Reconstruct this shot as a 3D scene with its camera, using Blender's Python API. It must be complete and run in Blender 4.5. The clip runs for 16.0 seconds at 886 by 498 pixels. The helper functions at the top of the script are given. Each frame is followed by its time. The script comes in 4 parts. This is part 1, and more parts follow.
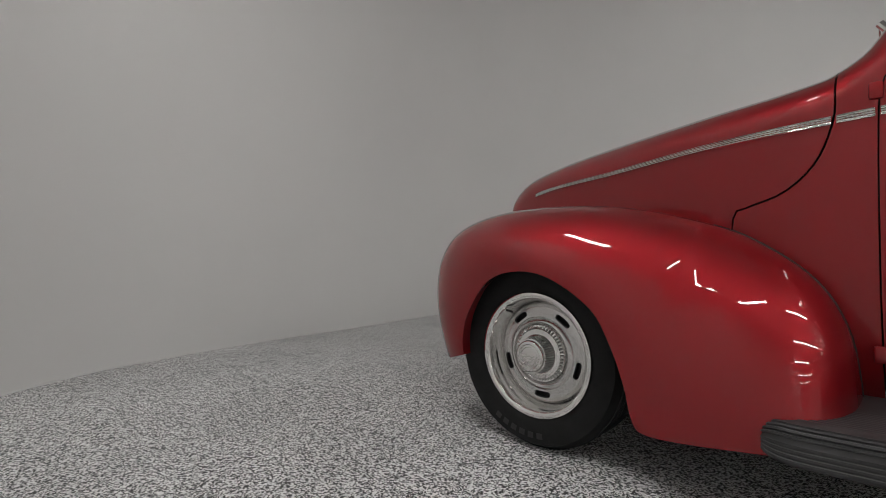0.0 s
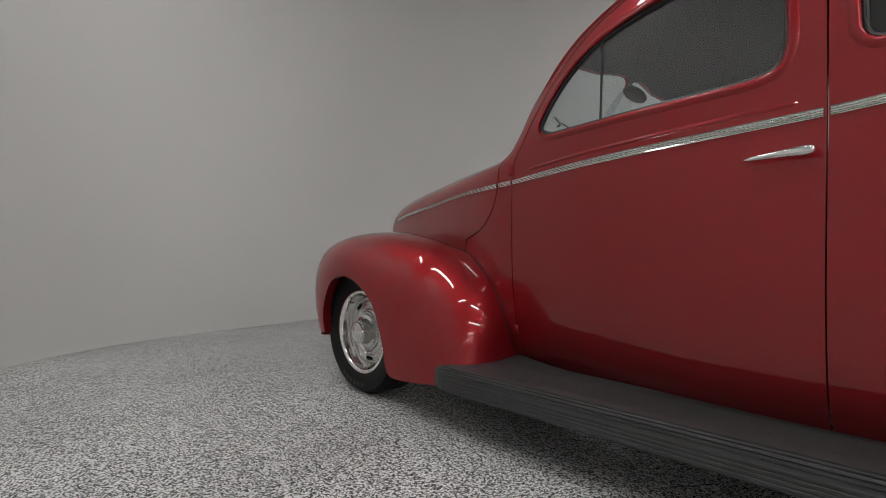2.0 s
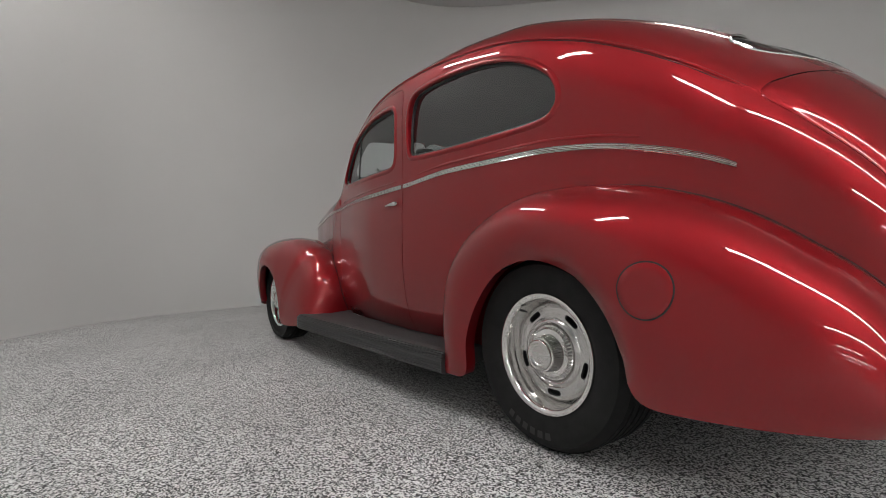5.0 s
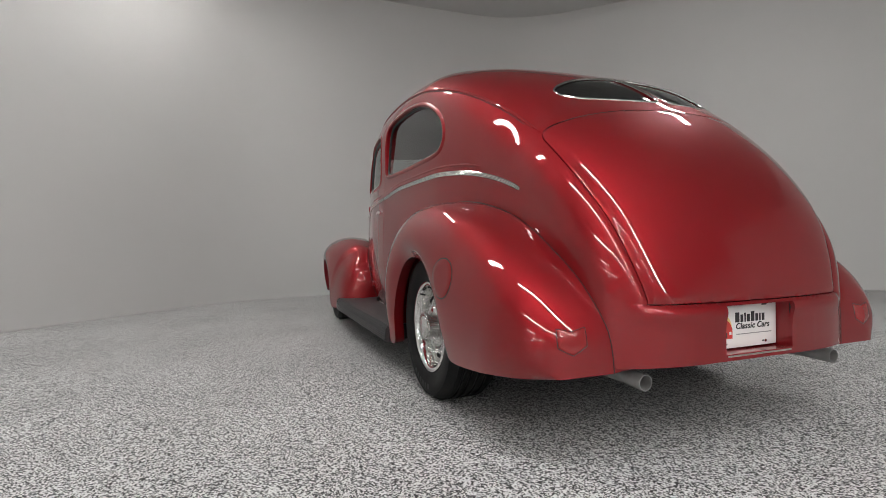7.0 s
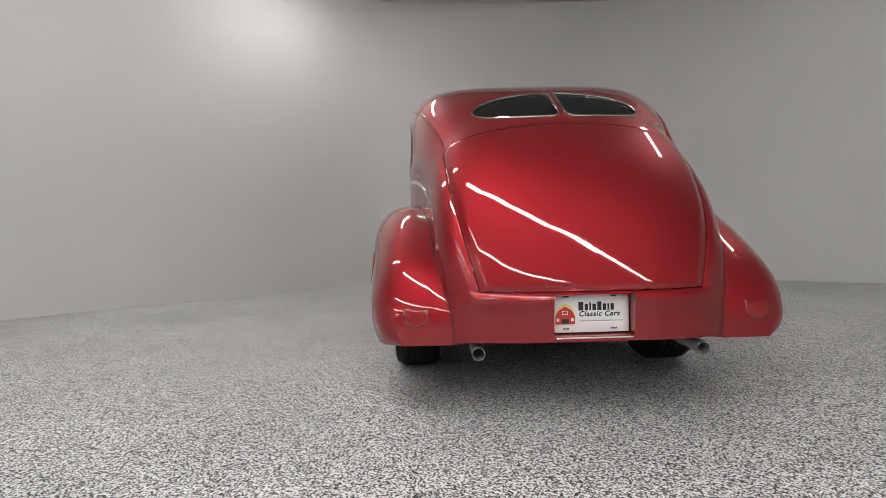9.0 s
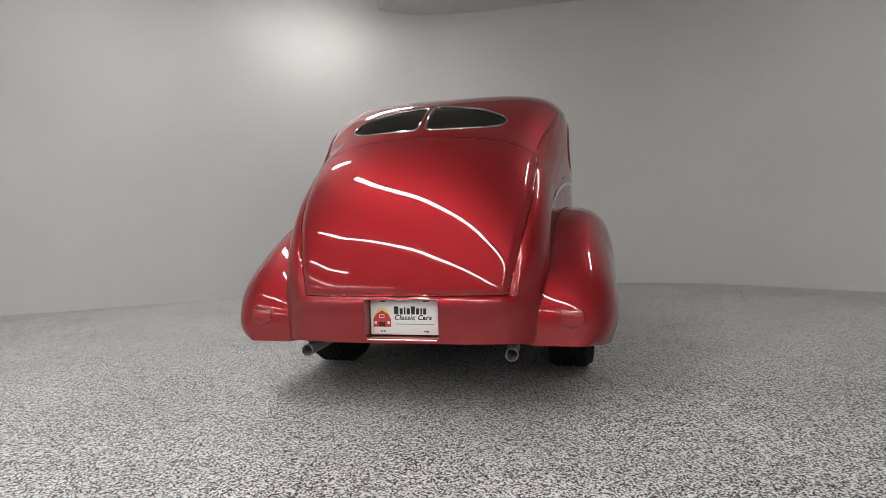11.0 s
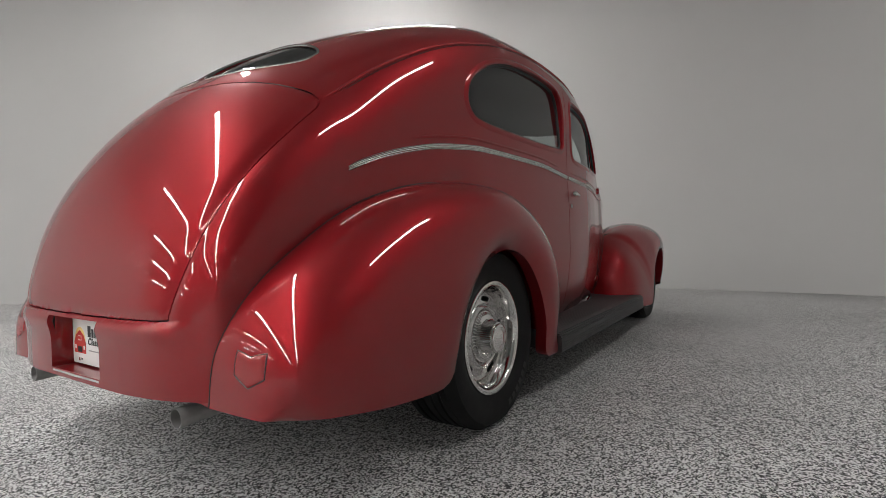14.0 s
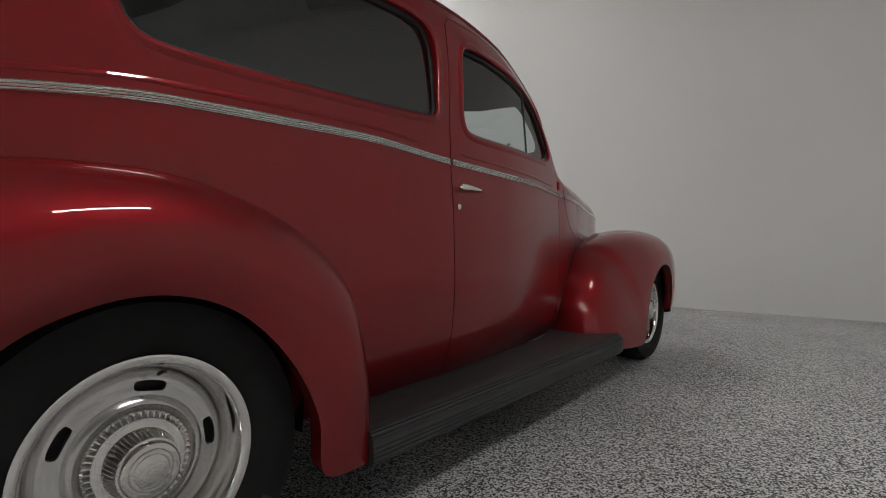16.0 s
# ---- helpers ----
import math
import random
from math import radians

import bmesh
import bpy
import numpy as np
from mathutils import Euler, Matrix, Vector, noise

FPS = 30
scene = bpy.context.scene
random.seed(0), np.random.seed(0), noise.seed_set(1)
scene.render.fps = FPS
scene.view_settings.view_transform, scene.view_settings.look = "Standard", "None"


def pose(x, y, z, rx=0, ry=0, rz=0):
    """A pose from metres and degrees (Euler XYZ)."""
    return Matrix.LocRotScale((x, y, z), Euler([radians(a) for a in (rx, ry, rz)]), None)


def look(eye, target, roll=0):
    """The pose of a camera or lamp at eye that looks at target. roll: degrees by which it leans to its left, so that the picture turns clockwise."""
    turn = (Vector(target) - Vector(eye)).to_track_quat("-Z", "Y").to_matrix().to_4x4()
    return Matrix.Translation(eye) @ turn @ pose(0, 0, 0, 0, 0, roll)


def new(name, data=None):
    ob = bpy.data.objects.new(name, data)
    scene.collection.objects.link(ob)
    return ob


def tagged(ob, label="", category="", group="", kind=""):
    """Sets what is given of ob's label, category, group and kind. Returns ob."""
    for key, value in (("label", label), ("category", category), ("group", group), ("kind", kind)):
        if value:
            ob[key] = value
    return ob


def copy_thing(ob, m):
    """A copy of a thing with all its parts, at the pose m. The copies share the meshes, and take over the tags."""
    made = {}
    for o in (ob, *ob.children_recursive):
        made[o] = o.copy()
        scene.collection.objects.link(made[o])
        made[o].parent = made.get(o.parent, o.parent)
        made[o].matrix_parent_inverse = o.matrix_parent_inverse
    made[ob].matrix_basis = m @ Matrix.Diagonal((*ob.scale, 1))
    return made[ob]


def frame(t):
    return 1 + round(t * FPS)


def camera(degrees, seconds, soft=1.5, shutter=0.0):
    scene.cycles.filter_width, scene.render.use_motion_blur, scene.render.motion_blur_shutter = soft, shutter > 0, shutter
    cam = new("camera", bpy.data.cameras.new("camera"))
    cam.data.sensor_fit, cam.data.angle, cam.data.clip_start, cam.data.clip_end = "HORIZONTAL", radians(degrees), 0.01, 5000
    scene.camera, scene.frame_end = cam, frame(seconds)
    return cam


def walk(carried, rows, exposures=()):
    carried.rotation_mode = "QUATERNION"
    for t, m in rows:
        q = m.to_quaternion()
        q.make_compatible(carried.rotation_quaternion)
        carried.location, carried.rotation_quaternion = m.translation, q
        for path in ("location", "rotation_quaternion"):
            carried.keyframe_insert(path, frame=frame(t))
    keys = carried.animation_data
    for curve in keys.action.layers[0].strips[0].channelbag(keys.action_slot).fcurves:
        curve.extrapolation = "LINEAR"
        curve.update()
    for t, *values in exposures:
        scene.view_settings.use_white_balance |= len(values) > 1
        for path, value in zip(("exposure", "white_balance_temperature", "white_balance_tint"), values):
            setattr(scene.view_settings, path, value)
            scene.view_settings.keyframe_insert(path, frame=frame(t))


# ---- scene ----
cam = camera(82.0, 16.0, soft=0.7)
# seconds, eye x y z, heading, pitch and lean in degrees (heading 0 looks along the car's nose)
PATH = [
    (0, 1.899, 2.155, 0.664, -46.34, -0.09, -1.15),
    (0.5, 1.615, 2.165, 0.694, -45.65, -0.53, -1.23),
    (1, 1.305, 2.145, 0.706, -44.11, -0.67, -1.31),
    (1.5, 0.996, 2.115, 0.708, -42.62, -0.63, -1.29),
    (2, 0.688, 2.118, 0.720, -41.86, -0.26, -1.04),
    (2.5, 0.356, 2.148, 0.718, -41.37, -0.02, -0.97),
    (3, 0.032, 2.149, 0.711, -40.82, -0.29, -1.30),
    (3.5, -0.262, 2.136, 0.723, -40.31, -0.41, -1.42),
    (4, -0.569, 2.148, 0.726, -39.45, -0.12, -1.46),
    (4.5, -0.886, 2.130, 0.706, -38.17, -0.39, -1.45),
    (5, -1.195, 2.074, 0.703, -36.22, -0.32, -1.40),
    (5.2, -1.315, 2.044, 0.709, -35.39, -0.24, -1.38),
    (5.9, -1.709, 1.913, 0.707, -31.30, -0.20, -1.21),
    (6.6, -2.045, 1.707, 0.700, -25.15, -0.29, -1.03),
    (7.3, -2.339, 1.448, 0.695, -17.78, -0.34, -1.10),
    (7.5, -2.428, 1.377, 0.695, -15.57, -0.34, -1.19),
    (8, -2.618, 1.172, 0.694, -10.09, -0.31, -1.39),
    (8.5, -2.786, 0.913, 0.728, -5.44, -0.72, -1.09),
    (9, -2.910, 0.606, 0.719, -1.37, -1.38, -1.33),
    (9.5, -2.968, 0.284, 0.720, 1.69, -1.32, -1.35),
    (10, -2.995, 0.005, 0.731, 4.05, -0.93, -1.33),
    (10.2, -2.997, -0.113, 0.723, 5.07, -1.03, -1.34),
    (10.9, -2.990, -0.532, 0.720, 10.88, -0.86, -1.35),
    (11.6, -2.879, -0.939, 0.713, 18.87, -0.86, -1.38),
    (12.3, -2.616, -1.251, 0.705, 24.99, -0.85, -1.34),
    (12.5, -2.517, -1.325, 0.694, 26.12, -0.85, -1.28),
    (13, -2.260, -1.486, 0.700, 28.82, -0.79, -1.25),
    (13.5, -1.966, -1.578, 0.679, 31.20, -0.78, -1.16),
    (14, -1.652, -1.657, 0.688, 33.27, -1.00, -1.19),
    (14.5, -1.345, -1.749, 0.721, 35.75, -0.90, -0.86),
    (15, -1.034, -1.803, 0.712, 37.87, -1.12, -0.79),
    (15.5, -0.687, -1.826, 0.703, 39.10, -0.92, -0.70),
    (16, -0.356, -1.810, 0.739, 40.27, -0.87, -0.58),
]


def along(heading, pitch):
    a, b = radians(heading), radians(pitch)
    return Vector((math.cos(a) * math.cos(b), math.sin(a) * math.cos(b), math.sin(b)))


walk(cam, [(t, look((x, y, z), Vector((x, y, z)) + along(h, p), r)) for t, x, y, z, h, p, r in PATH],
     [(0, 0.55), (3.0, 0.44), (5.2, 0.50), (7.5, 0.53), (10.2, 0.50), (13.0, 0.52), (15.0, 0.60), (16.0, 0.52)])

# ---- light ----
EXPOSURE = 0.0
scene.view_settings.exposure = EXPOSURE
LAMP = 44.0
world = bpy.data.worlds.new("hall_air")
world.use_nodes = True
world.node_tree.nodes["Background"].inputs[0].default_value = (0.9, 0.95, 1.0, 1)
world.node_tree.nodes["Background"].inputs[1].default_value = 0.02
scene.world = world


# ---- materials ----
def material(name, color=(0.5, 0.5, 0.5), rough=0.5, metal=0.0, coat=0.0, spec=0.5, coat_rough=0.03):
    m = bpy.data.materials.new(name)
    m.use_nodes = True
    p = m.node_tree.nodes["Principled BSDF"]
    p.inputs["Base Color"].default_value = (*color, 1)
    p.inputs["Roughness"].default_value = rough
    p.inputs["Metallic"].default_value = metal
    p.inputs["Coat Weight"].default_value = coat
    p.inputs["Coat Roughness"].default_value = coat_rough
    p.inputs["Specular IOR Level"].default_value = spec
    return m


def node(m, kind, **values):
    n = m.node_tree.nodes.new(kind)
    for key, value in values.items():
        n.inputs[key].default_value = value
    return n


def link(m, a, b):
    m.node_tree.links.new(a, b)


def ramp(m, source, stops):
    r = m.node_tree.nodes.new("ShaderNodeValToRGB")
    e = r.color_ramp.elements
    while len(e) < len(stops):
        e.new(0.5)
    for one, (at, c) in zip(e, stops):
        one.position, one.color = at, (*c, 1)
    link(m, source, r.inputs[0])
    return r


def principled(m):
    return m.node_tree.nodes["Principled BSDF"]


def mottle(m, color, spread, scale, bump=0.0, bump_scale=200.0, rough=None):
    """Varies the base colour about color at two scales, and adds fine relief."""
    p = principled(m)
    co = m.node_tree.nodes.new("ShaderNodeTexCoord")
    a = node(m, "ShaderNodeTexNoise", Scale=scale, Detail=6.0)
    link(m, co.outputs["Object"], a.inputs["Vector"])
    lo = tuple(c * (1 - spread) for c in color)
    hi = tuple(min(1, c * (1 + spread)) for c in color)
    r = ramp(m, a.outputs["Fac"], [(0.3, lo), (0.7, hi)])
    link(m, r.outputs[0], p.inputs["Base Color"])
    if rough:
        rr = ramp(m, a.outputs["Fac"], [(0.3, (rough[0],) * 3), (0.7, (rough[1],) * 3)])
        link(m, rr.outputs[0], p.inputs["Roughness"])
    if bump:
        b = node(m, "ShaderNodeTexNoise", Scale=bump_scale, Detail=4.0)
        link(m, co.outputs["Object"], b.inputs["Vector"])
        n = node(m, "ShaderNodeBump", Strength=bump, Distance=0.002)
        link(m, b.outputs["Fac"], n.inputs["Height"])
        link(m, n.outputs["Normal"], p.inputs["Normal"])
    return m


paint = material("red_paint", (0.275, 0.0105, 0.0150), 0.47, 0.72, 1.0, spec=0.1)
chrome = material("chrome", (0.75, 0.74, 0.72), 0.07, 1.0)
bright_metal = material("bright_metal", (0.78, 0.77, 0.75), 0.30, 1.0)
silver = mottle(material("silver_wheel_paint", (0.62, 0.61, 0.60), 0.2, 0.95, 0.3), (0.62, 0.61, 0.60), 0.05, 30)
polished = material("polished_metal", (0.80, 0.79, 0.77), 0.11, 1.0)
rubber = mottle(material("tyre_rubber", (0.008, 0.008, 0.008), 0.72, spec=0.3), (0.008, 0.008, 0.008), 0.3, 25, 0.12, 300)
worn_mark = material("worn_tyre_marking", (0.022, 0.022, 0.022), 0.7)
board_rubber = mottle(material("running_board_rubber", (0.030, 0.030, 0.031), 0.5), (0.030, 0.030, 0.031), 0.2, 18, 0.05, 120)
black = material("black_gap", (0.01, 0.01, 0.01), 0.7)
lining = material("dark_lining", (0.05, 0.05, 0.052), 0.95, spec=0.1)
seat_cloth = mottle(material("grey_upholstery", (0.16, 0.16, 0.165), 0.8), (0.16, 0.16, 0.165), 0.12, 60, 0.2, 500)
steel = mottle(material("exhaust_steel", (0.27, 0.265, 0.26), 0.5, 0.5), (0.27, 0.265, 0.26), 0.2, 25, rough=(0.45, 0.6))
lens_red = material("tail_lens", (0.27, 0.008, 0.010), 0.25, 0.2, 0.6)
white_paint = material("plate_white", (0.82, 0.82, 0.80), 0.45)
plate_black = material("plate_black", (0.015, 0.015, 0.015), 0.5)
plate_red = material("plate_red", (0.55, 0.04, 0.03), 0.5)
plate_yellow = material("plate_yellow", (0.85, 0.66, 0.25), 0.5)
plate_grey = material("plate_grey", (0.3, 0.3, 0.3), 0.5)


def glass_material(name, tint):
    m = bpy.data.materials.new(name)
    m.use_nodes = True
    nt = m.node_tree
    nt.nodes.clear()
    out = nt.nodes.new("ShaderNodeOutputMaterial")
    mix = nt.nodes.new("ShaderNodeMixShader")
    tr = nt.nodes.new("ShaderNodeBsdfTransparent")
    tr.inputs[0].default_value = (*tint, 1)
    gl = nt.nodes.new("ShaderNodeBsdfGlossy")
    gl.inputs["Roughness"].default_value = 0.01
    lw = nt.nodes.new("ShaderNodeLayerWeight")
    lw.inputs[0].default_value = 0.5
    steep = nt.nodes.new("ShaderNodeMath")
    steep.operation = "POWER"
    steep.inputs[1].default_value = 5.0
    gloss = nt.nodes.new("ShaderNodeMath")
    gloss.operation = "MULTIPLY_ADD"
    gloss.inputs[1].default_value, gloss.inputs[2].default_value = 0.87, 0.13
    nt.links.new(lw.outputs["Facing"], steep.inputs[0])
    nt.links.new(steep.outputs[0], gloss.inputs[0])
    nt.links.new(gloss.outputs[0], mix.inputs[0])
    nt.links.new(tr.outputs[0], mix.inputs[1])
    nt.links.new(gl.outputs[0], mix.inputs[2])
    nt.links.new(mix.outputs[0], out.inputs[0])
    return m


tinted_glass = glass_material("tinted_glass", (0.86, 0.91, 0.91))
dark_glass = glass_material("dark_tinted_glass", (0.46, 0.49, 0.49))

wall_paint = mottle(material("wall_paint", (0.54, 0.535, 0.525), 0.75), (0.54, 0.535, 0.525), 0.025, 0.7, 0.05, 120)
ceiling_paint = mottle(material("ceiling_paint", (0.28, 0.28, 0.275), 0.8), (0.28, 0.28, 0.275), 0.1, 1.0)
far_paint = mottle(material("hall_wall_paint", (0.62, 0.62, 0.61), 0.8), (0.62, 0.62, 0.61), 0.08, 0.5)

flake = material("flake_floor", (0.4, 0.4, 0.4), 0.55, coat=0.05, coat_rough=0.3, spec=0.3)
co = flake.node_tree.nodes.new("ShaderNodeTexCoord")
cells = node(flake, "ShaderNodeTexVoronoi", Scale=205.0)
big = node(flake, "ShaderNodeTexNoise", Scale=1.2, Detail=4.0)
link(flake, co.outputs["Object"], cells.inputs["Vector"])
link(flake, co.outputs["Object"], big.inputs["Vector"])
sep = flake.node_tree.nodes.new("ShaderNodeSeparateColor")
link(flake, cells.outputs["Color"], sep.inputs[0])
chips = ramp(flake, sep.outputs[0], [(0.0, (0.012, 0.012, 0.012)), (0.30, (0.03, 0.03, 0.032)), (0.33, (0.24, 0.24, 0.24)), (0.52, (0.34, 0.34, 0.335)), (0.55, (0.76, 0.76, 0.755)), (1.0, (0.90, 0.90, 0.89))])
chips.color_ramp.interpolation = "LINEAR"
clumps = node(flake, "ShaderNodeTexNoise", Scale=70.0, Detail=2.0)
link(flake, co.outputs["Object"], clumps.inputs["Vector"])
blend = node(flake, "ShaderNodeMath")
blend.operation = "MULTIPLY_ADD"
blend.inputs[1].default_value = 0.5
link(flake, clumps.outputs["Fac"], blend.inputs[0])
link(flake, big.outputs["Fac"], blend.inputs[2])
tone = ramp(flake, blend.outputs[0], [(0.58, (0.8, 0.8, 0.8)), (0.92, (1, 1, 1))])
mul = flake.node_tree.nodes.new("ShaderNodeMix")
mul.data_type, mul.blend_type = "RGBA", "MULTIPLY"
mul.inputs["Factor"].default_value = 1.0
link(flake, chips.outputs[0], mul.inputs[6])
link(flake, tone.outputs[0], mul.inputs[7])
link(flake, mul.outputs[2], principled(flake).inputs["Base Color"])
bumps = node(flake, "ShaderNodeBump", Strength=0.35, Distance=0.001)
link(flake, sep.outputs[1], bumps.inputs["Height"])
link(flake, bumps.outputs["Normal"], principled(flake).inputs["Normal"])

tube_glow = bpy.data.materials.new("lamp_tube")
tube_glow.use_nodes = True
tube_glow.node_tree.nodes.clear()
em = tube_glow.node_tree.nodes.new("ShaderNodeEmission")
em.inputs[0].default_value = (1.0, 0.98, 0.965, 1)
em.inputs[1].default_value = LAMP
mo = tube_glow.node_tree.nodes.new("ShaderNodeOutputMaterial")
tube_glow.node_tree.links.new(em.outputs[0], mo.inputs[0])


# ---- helpers of form ----
def pchip(xs, ys):
    """A smooth curve through the given stations that never overshoots."""
    xs, ys = np.array(xs, float), np.array(ys, float)
    h, d = np.diff(xs), np.diff(ys) / np.diff(xs)
    m = np.zeros(len(xs))
    for i in range(1, len(xs) - 1):
        if d[i - 1] * d[i] > 0:
            w1, w2 = 2 * h[i] + h[i - 1], h[i] + 2 * h[i - 1]
            m[i] = (w1 + w2) / (w1 / d[i - 1] + w2 / d[i])
    m[0], m[-1] = d[0], d[-1]

    def at(x):
        x = np.clip(np.asarray(x, float), xs[0], xs[-1])
        i = np.clip(np.searchsorted(xs, x) - 1, 0, len(h) - 1)
        t = (x - xs[i]) / h[i]
        return ((2 * t**3 - 3 * t**2 + 1) * ys[i] + (t**3 - 2 * t**2 + t) * h[i] * m[i]
                + (3 * t**2 - 2 * t**3) * ys[i + 1] + (t**3 - t**2) * h[i] * m[i + 1])
    return at


def spline(points, count, closed=False):
    """Points at even steps along a centripetal curve through the given ones (any dimension)."""
    p = [np.array(q, float) for q in points]
    n = len(p)
    out = []
    for i in range(n if closed else n - 1):
        a, b, c, d = (p[(i - 1) % n], p[i], p[(i + 1) % n], p[(i + 2) % n]) if closed else (p[max(i - 1, 0)], p[i], p[i + 1], p[min(i + 2, n - 1)])
        for k in range(24):
            t = k / 24
            out.append(0.5 * (2 * b + (c - a) * t + (2 * a - 5 * b + 4 * c - d) * t * t + (3 * b - a - 3 * c + d) * t**3))
    out.append(p[0] if closed else p[-1])
    out = np.array(out)
    s = np.r_[0, np.cumsum(np.linalg.norm(np.diff(out, axis=0), axis=1))]
    want = np.linspace(0, s[-1], count + 1 if closed else count)[: count]
    return np.stack([np.interp(want, s, out[:, k]) for k in range(out.shape[1])], -1)


def smooth(mesh, angle=35):
    for f in mesh.polygons:
        f.use_smooth = True
    mesh.set_sharp_from_angle(angle=radians(angle))
    return mesh


def mesh_of(name, verts, faces, mats=(), angle=35):
    me = bpy.data.meshes.new(name)
    me.from_pydata([tuple(map(float, v)) for v in verts], [], faces)
    for m in mats:
        me.materials.append(m)
    bm = bmesh.new()
    bm.from_mesh(me)
    bmesh.ops.recalc_face_normals(bm, faces=bm.faces)
    bm.to_mesh(me)
    bm.free()
    return smooth(me, angle)


def part(name, data, mat, parent, label=""):
    """Links a mesh or a bmesh as one part under a thing or under a part."""
    if isinstance(data, bmesh.types.BMesh):
        me = bpy.data.meshes.new(name)
        bmesh.ops.recalc_face_normals(data, faces=data.faces)
        data.to_mesh(me)
        data.free()
        data = smooth(me)
    if mat is not None and not data.materials:
        data.materials.append(mat)
    ob = new(name, data)
    ob.parent = parent
    return tagged(ob, label)


def grid_mesh(name, rows, closed=False, mats=(), angle=35, flip=None):
    """A sheet through rows of points; closed joins each row's end to its start."""
    rows = np.asarray(rows, float)
    n, m = rows.shape[:2]
    faces = []
    for i in range(n - 1):
        for j in range(m if closed else m - 1):
            k = (j + 1) % m
            faces.append((i * m + j, i * m + k, (i + 1) * m + k, (i + 1) * m + j))
    if flip:
        faces = [f[::-1] for f in faces]
    me = bpy.data.meshes.new(name)
    me.from_pydata([tuple(map(float, v)) for v in rows.reshape(-1, 3)], [], faces)
    for mt in mats:
        me.materials.append(mt)
    return smooth(me, angle)


def lathe(profile, steps=64):
    """A turned form round the y axis from (radius, y) pairs."""
    a = np.linspace(0, 2 * np.pi, steps, endpoint=False)
    return [[(r * math.cos(t), y, r * math.sin(t)) for t in a] for r, y in profile]


def prism(outline, axis, lo, hi):
    """A closed bar with the 2D outline (u, v), standing along an axis: y takes (x, z), x takes (y, z)."""
    bm = bmesh.new()
    put = (lambda u, v, w: (u, w, v)) if axis == "y" else (lambda u, v, w: (w, u, v))
    a = [bm.verts.new(put(u, v, lo)) for u, v in outline]
    b = [bm.verts.new(put(u, v, hi)) for u, v in outline]
    n = len(a)
    for i in range(n):
        bm.faces.new((a[i], a[(i + 1) % n], b[(i + 1) % n], b[i]))
    bm.faces.new(a[::-1])
    bm.faces.new(b)
    bmesh.ops.recalc_face_normals(bm, faces=bm.faces)
    return bm


def ribbon(path, half):
    """The outline of a narrow band along an open 2D path."""
    p = np.array(path, float)
    t = np.gradient(p, axis=0)
    t /= np.linalg.norm(t, axis=1)[:, None]
    n = np.stack([-t[:, 1], t[:, 0]], -1) * half
    return np.r_[p + n, (p - n)[::-1]]


def carve(ob, cutters, solid=0.0):
    """The mesh of ob with a thickness given to it and the cutters taken out of it."""
    made = []
    if solid:
        s = ob.modifiers.new("thick", "SOLIDIFY")
        s.thickness, s.offset, s.material_offset = solid, -1, 1
    for bm in cutters:
        me = bpy.data.meshes.new("cutter")
        bm.to_mesh(me)
        bm.free()
        c = new("cutter", me)
        made.append(c)
        b = ob.modifiers.new("cut", "BOOLEAN")
        b.operation, b.object, b.solver = "DIFFERENCE", c, "EXACT"
    bpy.context.view_layer.update()
    me = bpy.data.meshes.new_from_object(ob.evaluated_get(bpy.context.evaluated_depsgraph_get()))
    for c in made:
        bpy.data.objects.remove(c)
    bpy.data.objects.remove(ob)
    return me


def islands(me):
    """The separate pieces of a mesh, each as a mesh of its own."""
    bm = bmesh.new()
    bm.from_mesh(me)
    bm.verts.ensure_lookup_table()
    seen, groups = set(), []
    for v in bm.verts:
        if v.index in seen:
            continue
        stack, g = [v], set()
        seen.add(v.index)
        while stack:
            q = stack.pop()
            g.add(q.index)
            for e in q.link_edges:
                o = e.other_vert(q)
                if o.index not in seen:
                    seen.add(o.index)
                    stack.append(o)
        groups.append(g)
    bm.free()
    out = []
    for g in groups:
        index = {v: i for i, v in enumerate(sorted(g))}
        fs = [f for f in me.polygons if f.vertices[0] in index]
        one = bpy.data.meshes.new("piece")
        one.from_pydata([tuple(me.vertices[v].co) for v in index], [], [[index[v] for v in f.vertices] for f in fs])
        for m in me.materials:
            one.materials.append(m)
        for f, src in zip(one.polygons, fs):
            f.material_index = src.material_index
        out.append(smooth(one))
    return out


def tube(path, radius, sides=8, closed=False):
    """A round bar along a 3D path."""
    p = np.array(path, float)
    n = len(p)
    t = (np.roll(p, -1, 0) - np.roll(p, 1, 0)) if closed else np.gradient(p, axis=0)
    t /= np.linalg.norm(t, axis=1)[:, None]
    up = np.array((0, 0, 1.0)) if abs(t[:, 2]).mean() < 0.8 else np.array((0, 1.0, 0))
    rows = []
    for q, d in zip(p, t):
        a = np.cross(d, up)
        a /= np.linalg.norm(a)
        b = np.cross(a, d)
        rows.append([q + radius * (math.cos(w) * a + math.sin(w) * b) for w in np.linspace(0, 2 * np.pi, sides, endpoint=False)])
    faces = []
    for i in range(n if closed else n - 1):
        for j in range(sides):
            k, l = (i + 1) % n, (j + 1) % sides
            faces.append((i * sides + j, i * sides + l, k * sides + l, k * sides + j))
    if not closed:
        faces += [tuple(range(sides)), tuple(range((n - 1) * sides, n * sides))[::-1]]
    return mesh_of("tube", np.array(rows).reshape(-1, 3), faces)


